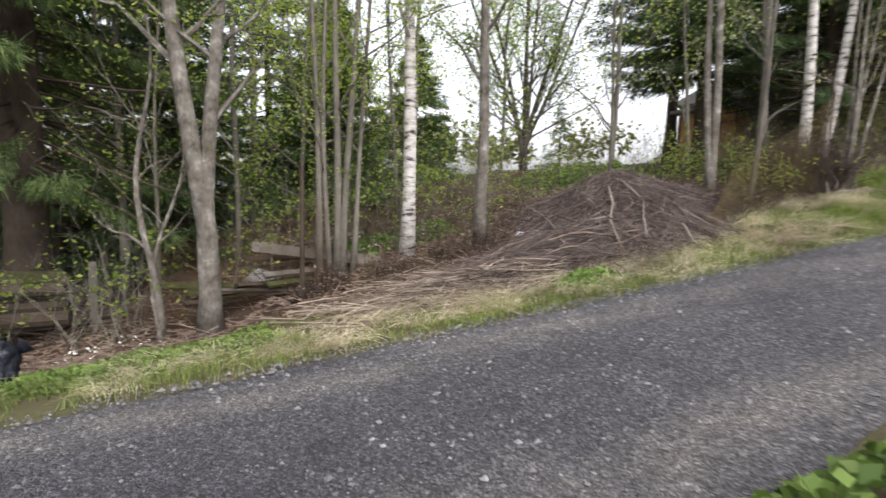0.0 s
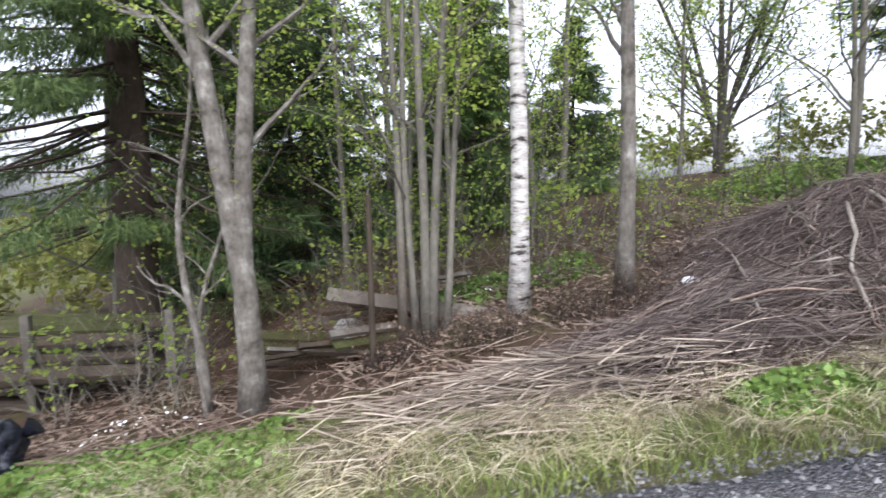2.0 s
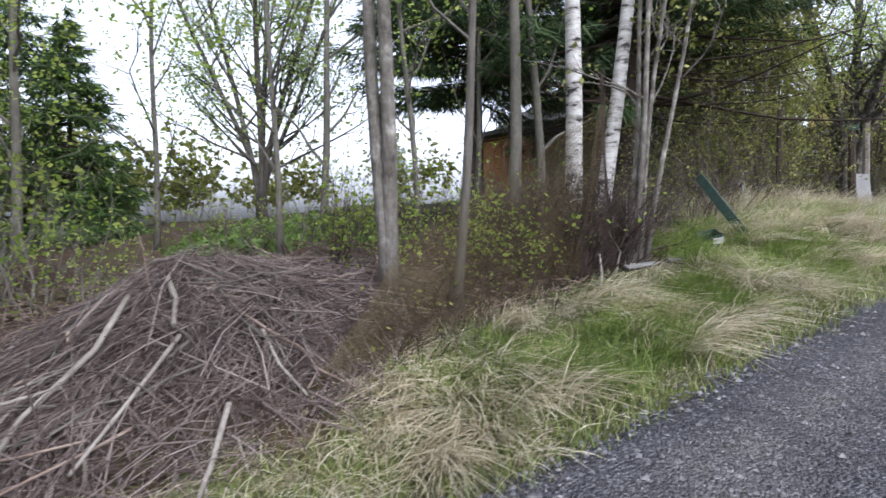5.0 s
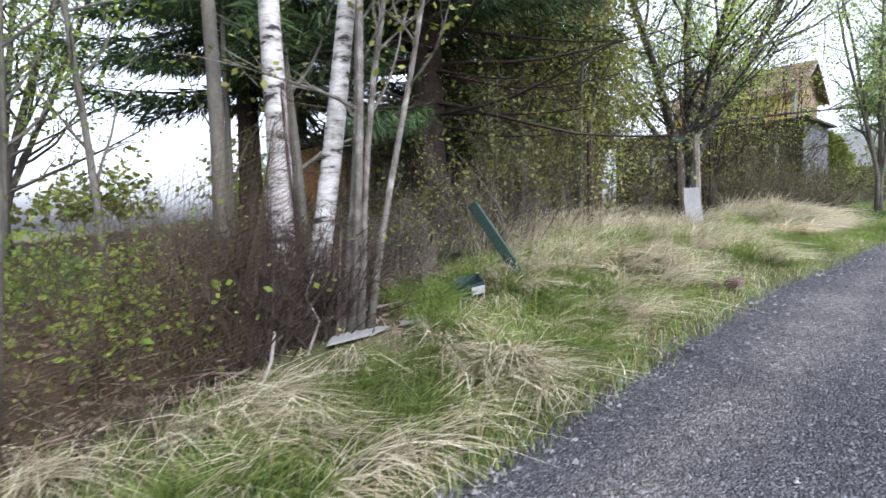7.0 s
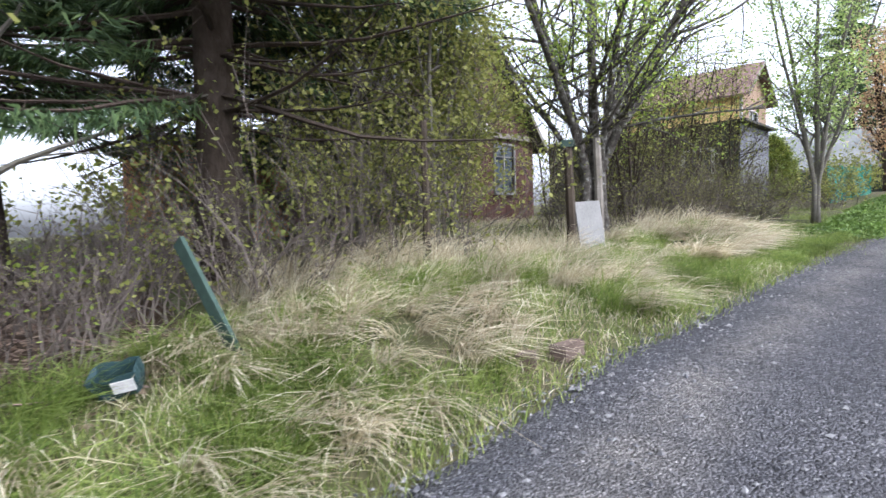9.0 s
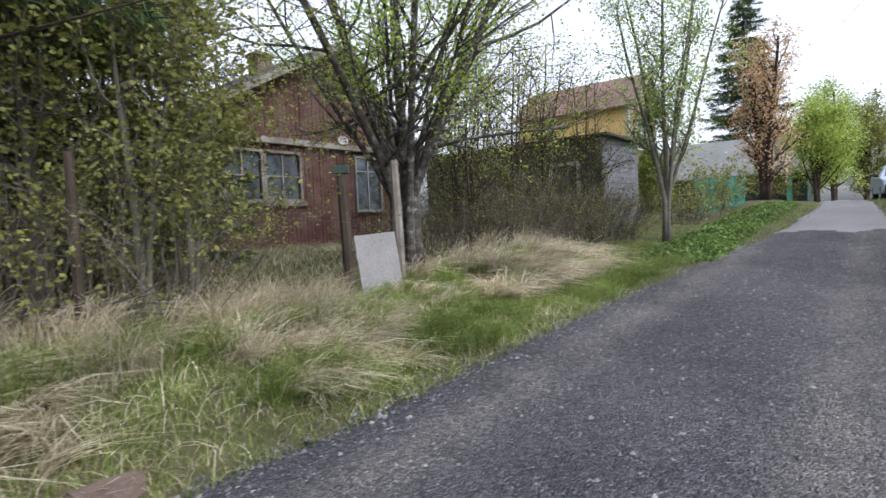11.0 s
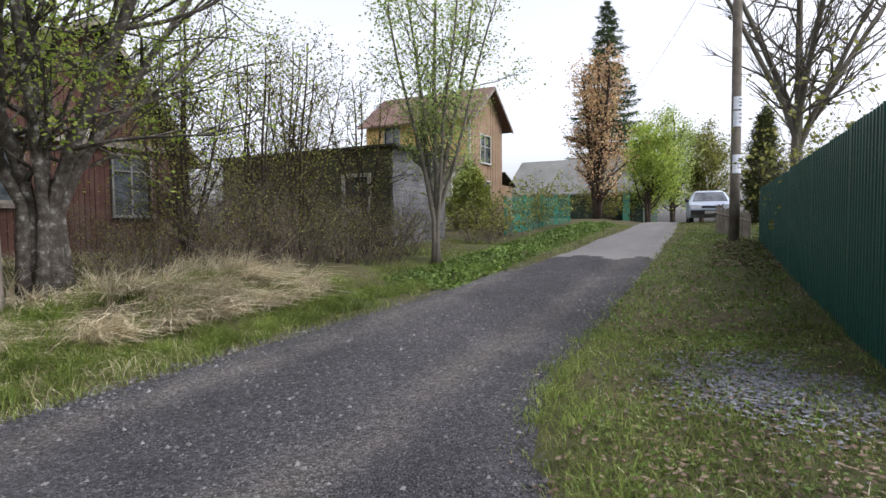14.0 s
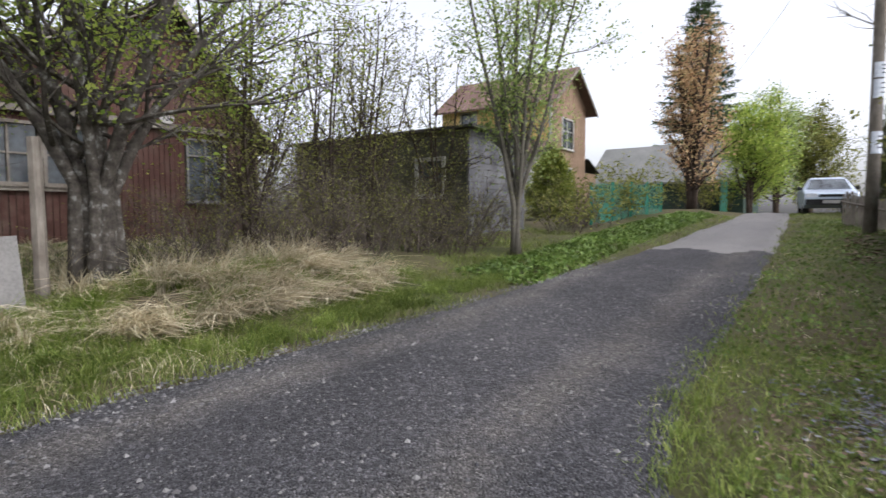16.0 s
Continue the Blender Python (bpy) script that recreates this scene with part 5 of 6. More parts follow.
crumpled("plastic_bag", -9.6, 6.3, (0.17, 0.13, 0.1), "plastic_white", "crumpled white plastic bag on the brushwood", 2.0, 0.1)
crumpled("plastic_bag", -9.1, 6.9, (0.15, 0.13, 0.1), "plastic_white", "small pale plastic bag on the brushwood", 9.0, 0.1)
def broken_tub():
    """A crushed open tub on its side: tapered walls, rim and a pale face."""
    t = thing("plastic_tub", spot(-2.47, 5.12, 0.05), "crushed dark teal plastic tub with a pale side in the grass", "tub", turn=AX - 0.5)
    bm = bmesh.new()
    bmesh.ops.create_cube(bm, size=1, matrix=Matrix.Translation((0, 0, 0.1)) @ Matrix.Diagonal((0.3, 0.22, 0.2, 1)))
    bmesh.ops.delete(bm, geom=[f for f in bm.faces if f.normal.z > 0.9], context="FACES")
    bmesh.ops.subdivide_edges(bm, edges=bm.edges[:], cuts=4, use_grid_fill=True)
    for v in bm.verts:
        k = 0.85 + 1.0 * v.co.z
        v.co = Vector((v.co.x * k, v.co.y * k, v.co.z)) + 0.035 * noise.noise_vector(v.co * 9)
    bmesh.ops.solidify(bm, geom=bm.faces[:], thickness=0.006)
    me = bpy.data.meshes.new("body")
    bm.to_mesh(me)
    bm.free()
    tilt = Matrix.Rotation(0.35, 4, "X") @ Matrix.Rotation(-0.2, 4, "Y") @ Matrix.Diagonal((0.8, 0.8, 0.75, 1))
    put("body", me, "tub_green", t, m=tilt)
    b = Soup()
    b.box((0.07, -0.137, 0.12), (0.15, 0.008, 0.1))
    part("pale_face", b, "concrete", t, "torn pale plastic side", tilt)


broken_tub()
crumpled("pale_stone", -13.3, 8.0, (0.45, 0.35, 0.3), "concrete", "pale grey stone in the undergrowth", 6.0, 0.0, category="stone")


def flat_slab():
    for s, w, turn, k, up in ((-3.75, 5.08, 0.05, 0.75, 0.05), (-3.15, 5.02, -0.12, 0.6, 0.03)):
        t = thing("broken_sheet", spot(s, w, up), "broken pale grey sheet lying in dead grass", "sheet", "broken sheets", AX + turn)
        so = Soup()
        v = [(-0.42 * k, -0.07, 0), (0.1 * k, -0.1, 0.02), (0.42 * k, -0.02, 0.03), (0.3 * k, 0.07, 0.03), (-0.2 * k, 0.1, 0.01)]
        so.add(v + [(a, b, c + 0.012) for a, b, c in v], [(4, 3, 2, 1, 0), (5, 6, 7, 8, 9)] + [(i, (i + 1) % 5, 5 + (i + 1) % 5, 5 + i) for i in range(5)])
        part("sheet", so, "board_white", t)
    # long thin rods and crooked pale sticks by the birches
    for pts, r in ((((-3.95, 5.35, 0.14), (-3.2, 5.33, 0.1), (-2.5, 5.22, 0.1)), 0.011), (((-4.2, 5.05, 0.02), (-4.05, 5.1, 0.25), (-4.1, 5.2, 0.42), (-4.0, 5.22, 0.6)), 0.011), (((-4.7, 4.8, 0.02), (-4.5, 4.95, 0.16), (-4.42, 5.05, 0.3)), 0.014),
                   (((-3.85, 5.2, 0.02), (-3.8, 5.22, 0.4), (-3.72, 5.3, 0.8)), 0.008), (((-4.35, 5.3, 0.05), (-4.15, 5.3, 0.2), (-3.95, 5.4, 0.22)), 0.01), (((-3.6, 5.25, 0.02), (-3.5, 5.3, 0.35), (-3.55, 5.35, 0.6)), 0.007)):
        o = spot(*pts[0])
        t = thing("fallen_stick", o, "crooked pale dry stick at the edge of the brush", "stick", "pale sticks")
        so = Soup()
        so.tube([spot(*q) - o for q in pts], [r * (1 - 0.12 * i) for i in range(len(pts))], 7)
        part("stem", so, "old_wood", t)


flat_slab()


# ---- brush pile ----
def pile_height(s, w):
    """Height of the heaped brushwood over the ground."""
    r = math.hypot((s + 7.9) / 1.6, (w - 6.2) / 1.5)
    a = 0.74 * math.exp(-1.75 * r ** 1.5)
    b = 0.24 * math.exp(-(((s + 9.6) / 1.3) ** 2 + ((w - 5.2) / 0.7) ** 2))
    c = 0.14 * math.exp(-(((s + 11.3) / 0.8) ** 2 + ((w - 5.0) / 0.4) ** 2))
    return a + b + c


def on_pile(s, w, up=0.0):
    return spot(s, w, pile_height(s, w) + up)


def brush_pile():
    o = spot(-8.5, 5.8)
    t = thing("brush_pile", o, "large heap of cut grey-brown branches beside the lane", "brush pile")
    ss, ws = np.arange(-13.2, -5.6, 0.2), np.arange(4.2, 8.2, 0.2)
    so = Soup()
    v = []
    for s in ss:
        for w in ws:
            k = pile_height(s, w) * 0.85 - 0.07 + 0.1 * noise.noise((s * 2.3, w * 2.3, 0))
            v.append(tuple(spot(s, w, k) - o))
    m = len(ws)
    so.add(v, [(i * m + j, i * m + j + 1, (i + 1) * m + j + 1, (i + 1) * m + j) for i in range(len(ss) - 1) for j in range(m - 1)])
    part("mound", so, "litter", t, "dark mass of rotting twigs", smooth=True)

    def stick(soup, s, w, az, L, r, lift, sides=3):
        """A twig laid over the heap: both ends follow its slope, with a kink between."""
        ds, dw = math.cos(az) * L / 2, math.sin(az) * L / 2
        a, b = on_pile(s - ds, w - dw, lift + rng.normal(0, 0.03)), on_pile(s + ds, w + dw, lift + rng.normal(0.02, 0.06))
        mid = (a + b) / 2 + jit(0.06 * L)
        low = on_pile(s, w, lift - 0.03).z
        mid.z = max(mid.z, low)
        soup.tube([a - o, mid - o, b - o], [r, r * 0.85, r * 0.45], sides, False)

    fine = Soup()
    n = 0
    while n < 9500:
        s, w = rng.uniform(-13.0, -5.9), rng.uniform(4.1, 7.9)
        if pile_height(s, w) < 0.09 * rng.uniform(0.5, 2.2):
            continue
        n += 1
        out = math.atan2(w - 6.3, s + 7.9)
        if s > -9.1:
            az = rng.normal(out, 0.7) if rng.uniform() < 0.35 else rng.uniform(0, math.pi)
        else:
            az = rng.normal(-0.12, 0.5) if rng.uniform() < 0.5 else rng.uniform(0, math.pi)
        big = rng.uniform()
        r = rng.uniform(0.0016, 0.0036) if big < 0.82 else rng.uniform(0.0035, 0.006) if big < 0.97 else rng.uniform(0.006, 0.01)
        stick(fine, s, w, az, rng.uniform(0.12, 0.5) if big < 0.82 else rng.uniform(0.3, 0.95), r, rng.uniform(-0.07, 0.06))
    part("brushwood", fine, "twig_mix", t, "tangle of thin cut twigs")["kind"] = "stuff"
    for k in range(70):
        s, w = rng.normal(-8.5, 1.3), rng.normal(5.6, 0.7)
        if pile_height(s, w) < 0.12:
            continue
        az = rng.normal(math.atan2(w - 6.3, s + 7.9), 0.9) if s > -9.1 else rng.normal(-0.12, 0.3)
        L, pts = rng.uniform(0.6, 1.5), []
        for q in range(6):
            f = (q / 5 - 0.5) * L
            pts.append(on_pile(s + math.cos(az) * f, w + math.sin(az) * f, 0.05 + 0.02 * (q in (0, 5))) + jit(0.03) - o)
        b = Soup()
        r = rng.uniform(0.006, 0.014)
        b.tube(pts, [r * (1 - 0.1 * q) for q in range(6)], 6)
        part("branch", b, ("twig", "twig_dark", "twig_dark", "bark_mid")[k % 4], t)
    # long pale crooked limbs thrown over the top
    for line, r in ((((-8.25, 5.93), (-8.55, 5.5), (-8.7, 5.29), (-8.86, 5.14), (-9.08, 4.65)), 0.02), (((-7.93, 4.75), (-8.06, 4.4), (-8.2, 4.1)), 0.017), (((-8.02, 5.95), (-8.05, 5.7), (-8.06, 5.44)), 0.022),
                    (((-9.01, 7.0), (-9.15, 6.4), (-9.45, 5.6), (-9.77, 4.9)), 0.015), (((-7.55, 5.3), (-7.5, 5.0), (-7.46, 4.66)), 0.012), (((-8.06, 5.38), (-8.3, 5.1), (-8.66, 4.67)), 0.014), (((-8.7, 5.29), (-8.95, 5.35), (-9.1, 5.6)), 0.012),
                    (((-10.93, 4.84), (-10.98, 4.6), (-11.06, 4.25)), 0.012), (((-10.4, 4.75), (-9.7, 4.55), (-8.97, 4.35)), 0.007), (((-10.7, 5.05), (-9.9, 4.8), (-8.98, 4.55)), 0.007)):
        b = Soup()
        n = len(line)
        b.tube([on_pile(s, w, 0.07) + jit(0.02) - o for s, w in line], [r * (1 - 0.35 * q / (n - 1)) for q in range(n)], 7)
        part("branch", b, "old_wood" if r > 0.01 else "twig_dark", t, "pale crooked limb" if r > 0.01 else "")
    # a few twigs that stand up out of the crest
    for k in range(14):
        s, w = rng.normal(-7.9, 0.5), rng.normal(6.3, 0.35)
        b = Soup()
        limb(b, on_pile(s, w, -0.05) - o, (rng.normal(0, 0.5), rng.normal(0, 0.5), 0.6), rng.uniform(0.25, 0.55), rng.uniform(0.004, 0.009), 4, 0.25, -0.05, 5, 0.4)
        part("branch", b, "twig", t)


brush_pile()
# ---- background wood ----
for s, w, h, r, lv in ((-19.0, 8.2, 8.0, 0.07, 900), (-18.2, 11.5, 9.0, 0.09, 1200), (-15.6, 10.6, 9.0, 0.08, 1400), (-13.6, 10.0, 8.0, 0.06, 1300), (-12.6, 9.4, 7.0, 0.045, 1200), (-11.8, 11.0, 8.5, 0.07, 1600),
                       (-10.4, 10.2, 7.0, 0.05, 1300), (-9.4, 12.2, 8.0, 0.08, 1800), (-7.6, 10.8, 6.5, 0.045, 900), (-13.0, 14.0, 10.0, 0.1, 2200), (-16.4, 13.6, 10.0, 0.1, 2200), (-19.6, 14.5, 10.0, 0.1, 2200),
                       (-10.8, 15.5, 9.0, 0.09, 2200), (-6.6, 8.0, 6.5, 0.04, 500), (-5.6, 9.2, 7.5, 0.06, 700), (-2.9, 7.4, 7.5, 0.07, 500), (-22.0, 11.0, 9.0, 0.09, 1800), (-3.4, 8.4, 7.0, 0.045, 500), (-14.9, 8.9, 6.0, 0.04, 700), (-4.9, 7.6, 6.5, 0.04, 400)):
    broadleaf(s, w, h, r, "slim young tree in thin spring leaf within the wood", "bark_smooth", "leaf_birch" if lv % 2 else "leaf_spring", lv * 2, 0.043, (rng.normal(0, 0.03), rng.normal(0, 0.03)),
              clear=0.14, limbs=14, spread=1.9, twigs=4, group="wood", leaf_low=0.7, spray=0.18)
for s, w, h, n in ((-21, 17, 3.2, 2500), (-18, 18, 3.6, 2500), (-15, 17.5, 3.0, 2500), (-12, 18.5, 3.4, 2500), (-9, 18, 2.6, 2000), (-23, 13, 3.0, 2000), (-24, 20, 4.0, 2500), (-6, 19, 2.2, 1500), (-2.5, 20, 2.0, 1200), (2.0, 20, 2.2, 1200)):
    shrub(s, w, 1.9, h, "leafy undergrowth at the back of the wood", 40, n, "leaf_olive", "bark_smooth", 0.13, group="back undergrowth")
for s, w, r, h, n, lv in ((-8.6, 8.0, 0.6, 1.0, 30, 500), (-7.0, 8.6, 0.7, 0.9, 30, 600), (-9.9, 7.6, 0.5, 0.8, 30, 300), (-11.0, 7.7, 0.5, 0.9, 30, 250), (-6.2, 7.4, 0.6, 1.2, 40, 300), (-2.6, 5.9, 0.5, 0.8, 40, 100), (-4.0, 7.2, 0.8, 1.2, 36, 150), (-2.4, 7.4, 0.9, 1.0, 24, 250), (-1.4, 7.0, 0.7, 0.9, 20, 350),
                          (-0.2, 8.2, 0.9, 2.4, 16, 1400), (2.0, 9.0, 1.0, 2.6, 16, 1600), (3.6, 9.0, 1.0, 1.6, 16, 700)):
    shrub(s, w, r, h, "brown brushwood with a few fresh leaves", n, lv, "leaf_spring", group="wood brush")


shrub(-0.8, 8.8, 0.7, 2.1, "dense dark dead brush under the spruce", 50, 500, "leaf_olive", group="dead brush", thick=0.008, forks=6)
for s, w in ((-0.2, 9.2), (0.7, 8.8), (-1.4, 9.0), (-2.6, 8.6), (1.6, 8.4)):
    shrub(s, w, 0.9, 1.4 if s > -0.5 else 0.9, "dense dark dead brush under the spruce", 40, 300, "leaf_olive", group="dead brush", thick=0.008, forks=6)


def hedge_leaves(name, s0, s1, w0, w1, n, tall, size, material, label, category="plants"):
    """Low broad-leaved growth over a stretch of ground."""
    s, w = rng.uniform(s0, s1, n), rng.uniform(w0, w1, n)
    x, y = plan(s, w)
    edge = np.minimum(np.minimum(s - s0, s1 - s), np.minimum(w - w0, w1 - w))
    top = tall * np.clip(edge / 0.35, 0.15, 1) * (0.7 + 0.3 * np.sin(s * 5) * np.sin(w * 6))
    z = height(s, w) + rng.uniform(0.15, 1, n) * top
    q = leaf_quads(np.stack([x, y, z], -1), size, -0.1, 1.3)
    return tagged(put(name, quads_mesh(name, q), material), label, category, kind="stuff")


hedge_leaves("weeds", -12.35, -9.3, -1.5, 0.35, 2600, 0.42, 0.07, "weed", "bright green broad-leaved weeds at the lane edge")
hedge_leaves("weeds", -17.0, -13.2, 4.1, 5.9, 5200, 0.14, 0.045, "weed", "fresh green ground weeds on the verge")
hedge_leaves("weeds", -10.4, -9.5, 3.75, 4.4, 900, 0.3, 0.05, "weed", "low green weed clump beside the brush pile")
hedge_leaves("weeds", -12.4, -10.0, 7.4, 8.4, 1600, 0.25, 0.05, "weed", "green anemone leaves under the trees")
hedge_leaves("flowers", -12.2, -10.2, 7.5, 8.3, 60, 0.34, 0.035, "flower", "scattered small white anemone flowers")
hedge_leaves("flowers", -15.9, -14.6, 6.0, 7.0, 60, 0.3, 0.03, "flower", "scattered small white anemone flowers")
hedge_leaves("weeds", -7.6, -4.6, 8.0, 10.5, 3000, 0.4, 0.07, "weed", "green leafy growth on the bank top")
hedge_leaves("weeds", 10.5, 26.0, 3.0, 4.6, 9000, 0.16, 0.07, "weed", "fresh green ground weeds by the lane")
hedge_leaves("weeds", 8.0, 24.0, -2.2, 0.15, 7000, 0.1, 0.034, "weed", "fresh green ground weeds by the fence")
hedge_leaves("weeds", 2.5, 8.0, -2.4, -0.45, 2600, 0.07, 0.024, "weed", "low green weeds among dead leaves")


def blades(name, s, w, tall, width, bend, material, label, up=0.0, k=3, toward=None, az=None):
    """Grass blades rooted at s, w."""
    n = len(s)
    x, y = plan(s, w)
    base = np.stack([x, y, height(s, w) + up - 0.02], -1)
    if az is None:
        az = rng.uniform(0, 2 * math.pi, n) if toward is None else rng.normal(toward, 1.0, n)
    d = np.stack([np.cos(az), np.sin(az), np.zeros(n)], -1)
    L = tall * rng.uniform(0.5, 1.2, n)
    b = bend * rng.uniform(0.5, 1.4, n)
    u = np.linspace(0, 1, k)
    reach = (0.12 * u[None] + b[:, None] * u[None] ** 2) * L[:, None]
    rise = (u[None] - 0.55 * np.clip(b[:, None], 0, 1.3) * u[None] ** 2.2) * L[:, None]
    line = base[:, None] + d[:, None] * reach[..., None] + np.array([0, 0, 1.0]) * rise[..., None]
    side = np.stack([-d[:, 1], d[:, 0], np.zeros(n)], -1)
    turn = rng.uniform(-0.9, 0.9, n)[:, None]
    side = side * np.cos(turn) + np.cross(side, d) * np.sin(turn) * 0.6
    half = side[:, None] * (width * rng.uniform(0.6, 1.3, n))[:, None, None] * (1 - 0.85 * u ** 1.5)[None, :, None]
    return tagged(put(name, strips_mesh(name, line, half), material), label, "grass", kind="stuff")


def scatter(s0, s1, w0, w1, n, keep=None, scale=1.1, seed=0.0):
    s, w = rng.uniform(s0, s1, n), rng.uniform(w0, w1, n)
    lo, hi = np.interp(s, EDGE_RS, EDGE_R), np.interp(s, EDGE_S, EDGE_L)
    ok = (w > hi - 0.02 + 0.15 * rng.normal(0, 1, n)) | (w < lo + 0.02 - 0.15 * rng.normal(0, 1, n))
    if keep is not None:
        ok &= np.array([noise.noise((a * scale, b * scale, seed)) for a, b in zip(s, w)]) > keep
    return s[ok], w[ok]


# things lying in the grass keep it down round them, most on the lane side
BARE_SPOTS = ((-2.52, 4.85, 0.38), (-2.75, 4.5, 0.3), (-3.6, 4.85, 0.3), (0.0, 3.7, 0.3))


def clumped(s0, s1, w0, w1, clumps, per, spread, keep=-0.3, seed=0.0):
    cs, cw = scatter(s0, s1, w0, w1, clumps, keep, 0.8, seed)
    for s, w, r in BARE_SPOTS:
        far = np.hypot(cs - s, cw - w) > r
        cs, cw = cs[far], cw[far]
    return np.repeat(cs, per) + rng.normal(0, spread, len(cs) * per), np.repeat(cw, per) + rng.normal(0, spread, len(cs) * per)


ROADWARD = math.atan2(-UX, UY)
# short green verge
blades("grass", *scatter(-18, 14, 3.3, 5.2, 42000, -0.2, 0.9, 2.0), 0.12, 0.0045, 0.5, "grass", "short green verge grass along the lane")
blades("grass", *scatter(-18, -8, 3.3, 5.2, 12000, -0.05, 1.3, 5.0), 0.17, 0.004, 0.7, "grass", "longer green verge grass along the lane")
blades("grass", *scatter(4, 26, 2.2, 4.6, 13000, None), 0.13, 0.006, 0.5, "grass", "green roadside grass by the houses")
blades("grass", *scatter(2.0, 9.0, -2.8, 0.3, 34000, -0.4, 1.2, 7.0), 0.075, 0.0045, 0.5, "grass", "short green grass by the steel fence")
blades("grass", *scatter(9.0, 30.0, -2.6, 0.9, 16000, -0.25, 1.0, 8.0), 0.11, 0.007, 0.5, "grass", "short green grass along the steel fence")
blades("grass", *scatter(9.0, 17.0, 4.3, 7.2, 7000, None), 0.16, 0.006, 0.6, "grass", "rough green grass under the thicket")
blades("grass", *scatter(2.0, 14, 6.5, 12.5, 8000, None), 0.2, 0.006, 0.6, "grass", "rough green garden grass")
blades("grass", *scatter(-9.0, 6.0, 3.4, 4.9, 26000, None), 0.15, 0.0045, 0.6, "grass", "verge grass between the tufts")
blades("dead_grass", *scatter(-9.0, 6.0, 3.5, 5.2, 9000, None), 0.2, 0.004, 0.8, "straw", "dead grass between the tufts", k=4)
def tufts(name, s0, s1, w0, w1, clumps, per, spread, keep, seed, tall, width, bend, material, label, k=4, fan=0.7, toward=ROADWARD):
    """Grass in combed tufts: the blades of one tuft fall over the same way and share a height."""
    cs, cw = clumped(s0, s1, w0, w1, clumps, 1, 0.0, keep, seed)
    m = len(cs)
    way = np.repeat(rng.normal(toward, 0.9, m), per) + rng.normal(0, fan, m * per)
    size = np.repeat(rng.uniform(0.55, 1.2, m), per) * tall
    s, w = np.repeat(cs, per) + rng.normal(0, spread, m * per), np.repeat(cw, per) + rng.normal(0, spread, m * per)
    return blades(name, s, w, size, width, bend, material, label, k=k, az=way)


# lush tufts
tufts("grass", -3.2, 3.4, 3.75, 5.6, 520, 56, 0.06, -0.15, 3.0, 0.38, 0.0052, 0.75, "grass_lush", "lush green grass tufts on the bank", 3, 1.2)
tufts("grass", 3.0, 5.4, 3.7, 6.3, 190, 56, 0.06, -0.4, 6.0, 0.28, 0.0055, 0.7, "grass_lush", "lush green grass tufts by the gate posts", 3, 1.2)
tufts("grass", 5.4, 10.8, 3.6, 4.75, 280, 50, 0.06, -0.4, 6.0, 0.2, 0.0052, 0.7, "grass_lush", "green grass tufts at the foot of the dead grass", 3, 1.2)
tufts("grass", 5.2, 9.4, 4.6, 6.2, 190, 44, 0.06, -0.15, 9.0, 0.4, 0.007, 0.7, "grass_lush", "green grass tufts among the dead grass", 3, 1.2)
tufts("grass", -6.8, -3.0, 3.7, 4.8, 240, 56, 0.07, -0.25, 33.0, 0.32, 0.005, 0.7, "grass_lush", "lush green grass tufts on the verge", 3, 1.2)
tufts("grass", 2.2, 9.5, -2.7, 0.3, 420, 34, 0.07, -0.25, 41.0, 0.13, 0.0042, 0.6, "grass_lush", "small fresh grass tufts by the steel fence", 3, 1.6)
# dead grass
tufts("dead_grass", -7.2, -3.0, 3.75, 4.9, 210, 40, 0.04, -0.2, 21.0, 0.42, 0.0052, 1.15, "straw", "long bleached dead grass on the bank", 4, 0.45)
tufts("dead_grass", -3.2, 3.2, 3.85, 5.6, 230, 42, 0.035, -0.1, 11.0, 0.42, 0.0054, 1.15, "straw", "long bleached dead grass on the bank", 4, 0.45)
tufts("dead_grass", -1.5, 3.8, 4.7, 6.6, 140, 40, 0.05, -0.6, 12.0, 0.56, 0.005, 0.7, "straw", "tall bleached dead grass stalks", 4, 0.6)
tufts("dead_grass", 5.3, 9.2, 4.5, 6.4, 240, 32, 0.035, -0.3, 13.0, 0.55, 0.009, 1.1, "straw", "matted bleached dead grass mound", 4, 0.5)
tufts("dead_grass", 5.4, 9.6, 5.6, 7.2, 70, 34, 0.04, -0.1, 19.0, 0.62, 0.008, 0.55, "straw", "upright tufts of bleached dead grass", 4, 0.8)
tufts("dead_grass", 2.2, 5.6, 4.6, 6.4, 80, 40, 0.045, -0.1, 29.0, 0.4, 0.0055, 1.0, "straw", "bleached dead grass round the gate posts", 4, 0.6)
blades("dead_grass", *clumped(-15, -6.5, 3.5, 4.9, 380, 24, 0.05, -0.3, 14.0), 0.24, 0.0042, 1.0, "straw", "short bleached dead grass on the verge", k=4, toward=ROADWARD)
blades("dead_grass", *clumped(-13.0, -10.6, 4.2, 4.9, 16, 40, 0.1, -0.3, 15.0), 0.4, 0.0036, 1.4, "straw", "flattened bleached stalks by the brush pile", k=5, toward=ROADWARD)
blades("dead_grass", *scatter(2.0, 14, 6.3, 12.0, 6000, None), 0.4, 0.005, 0.9, "straw", "dead grass in the garden", k=4)
blades("dead_grass", *scatter(4.0, 20, -2.4, 0.2, 3500, 0.0), 0.1, 0.004, 1.0, "straw", "dead grass bits by the fence")


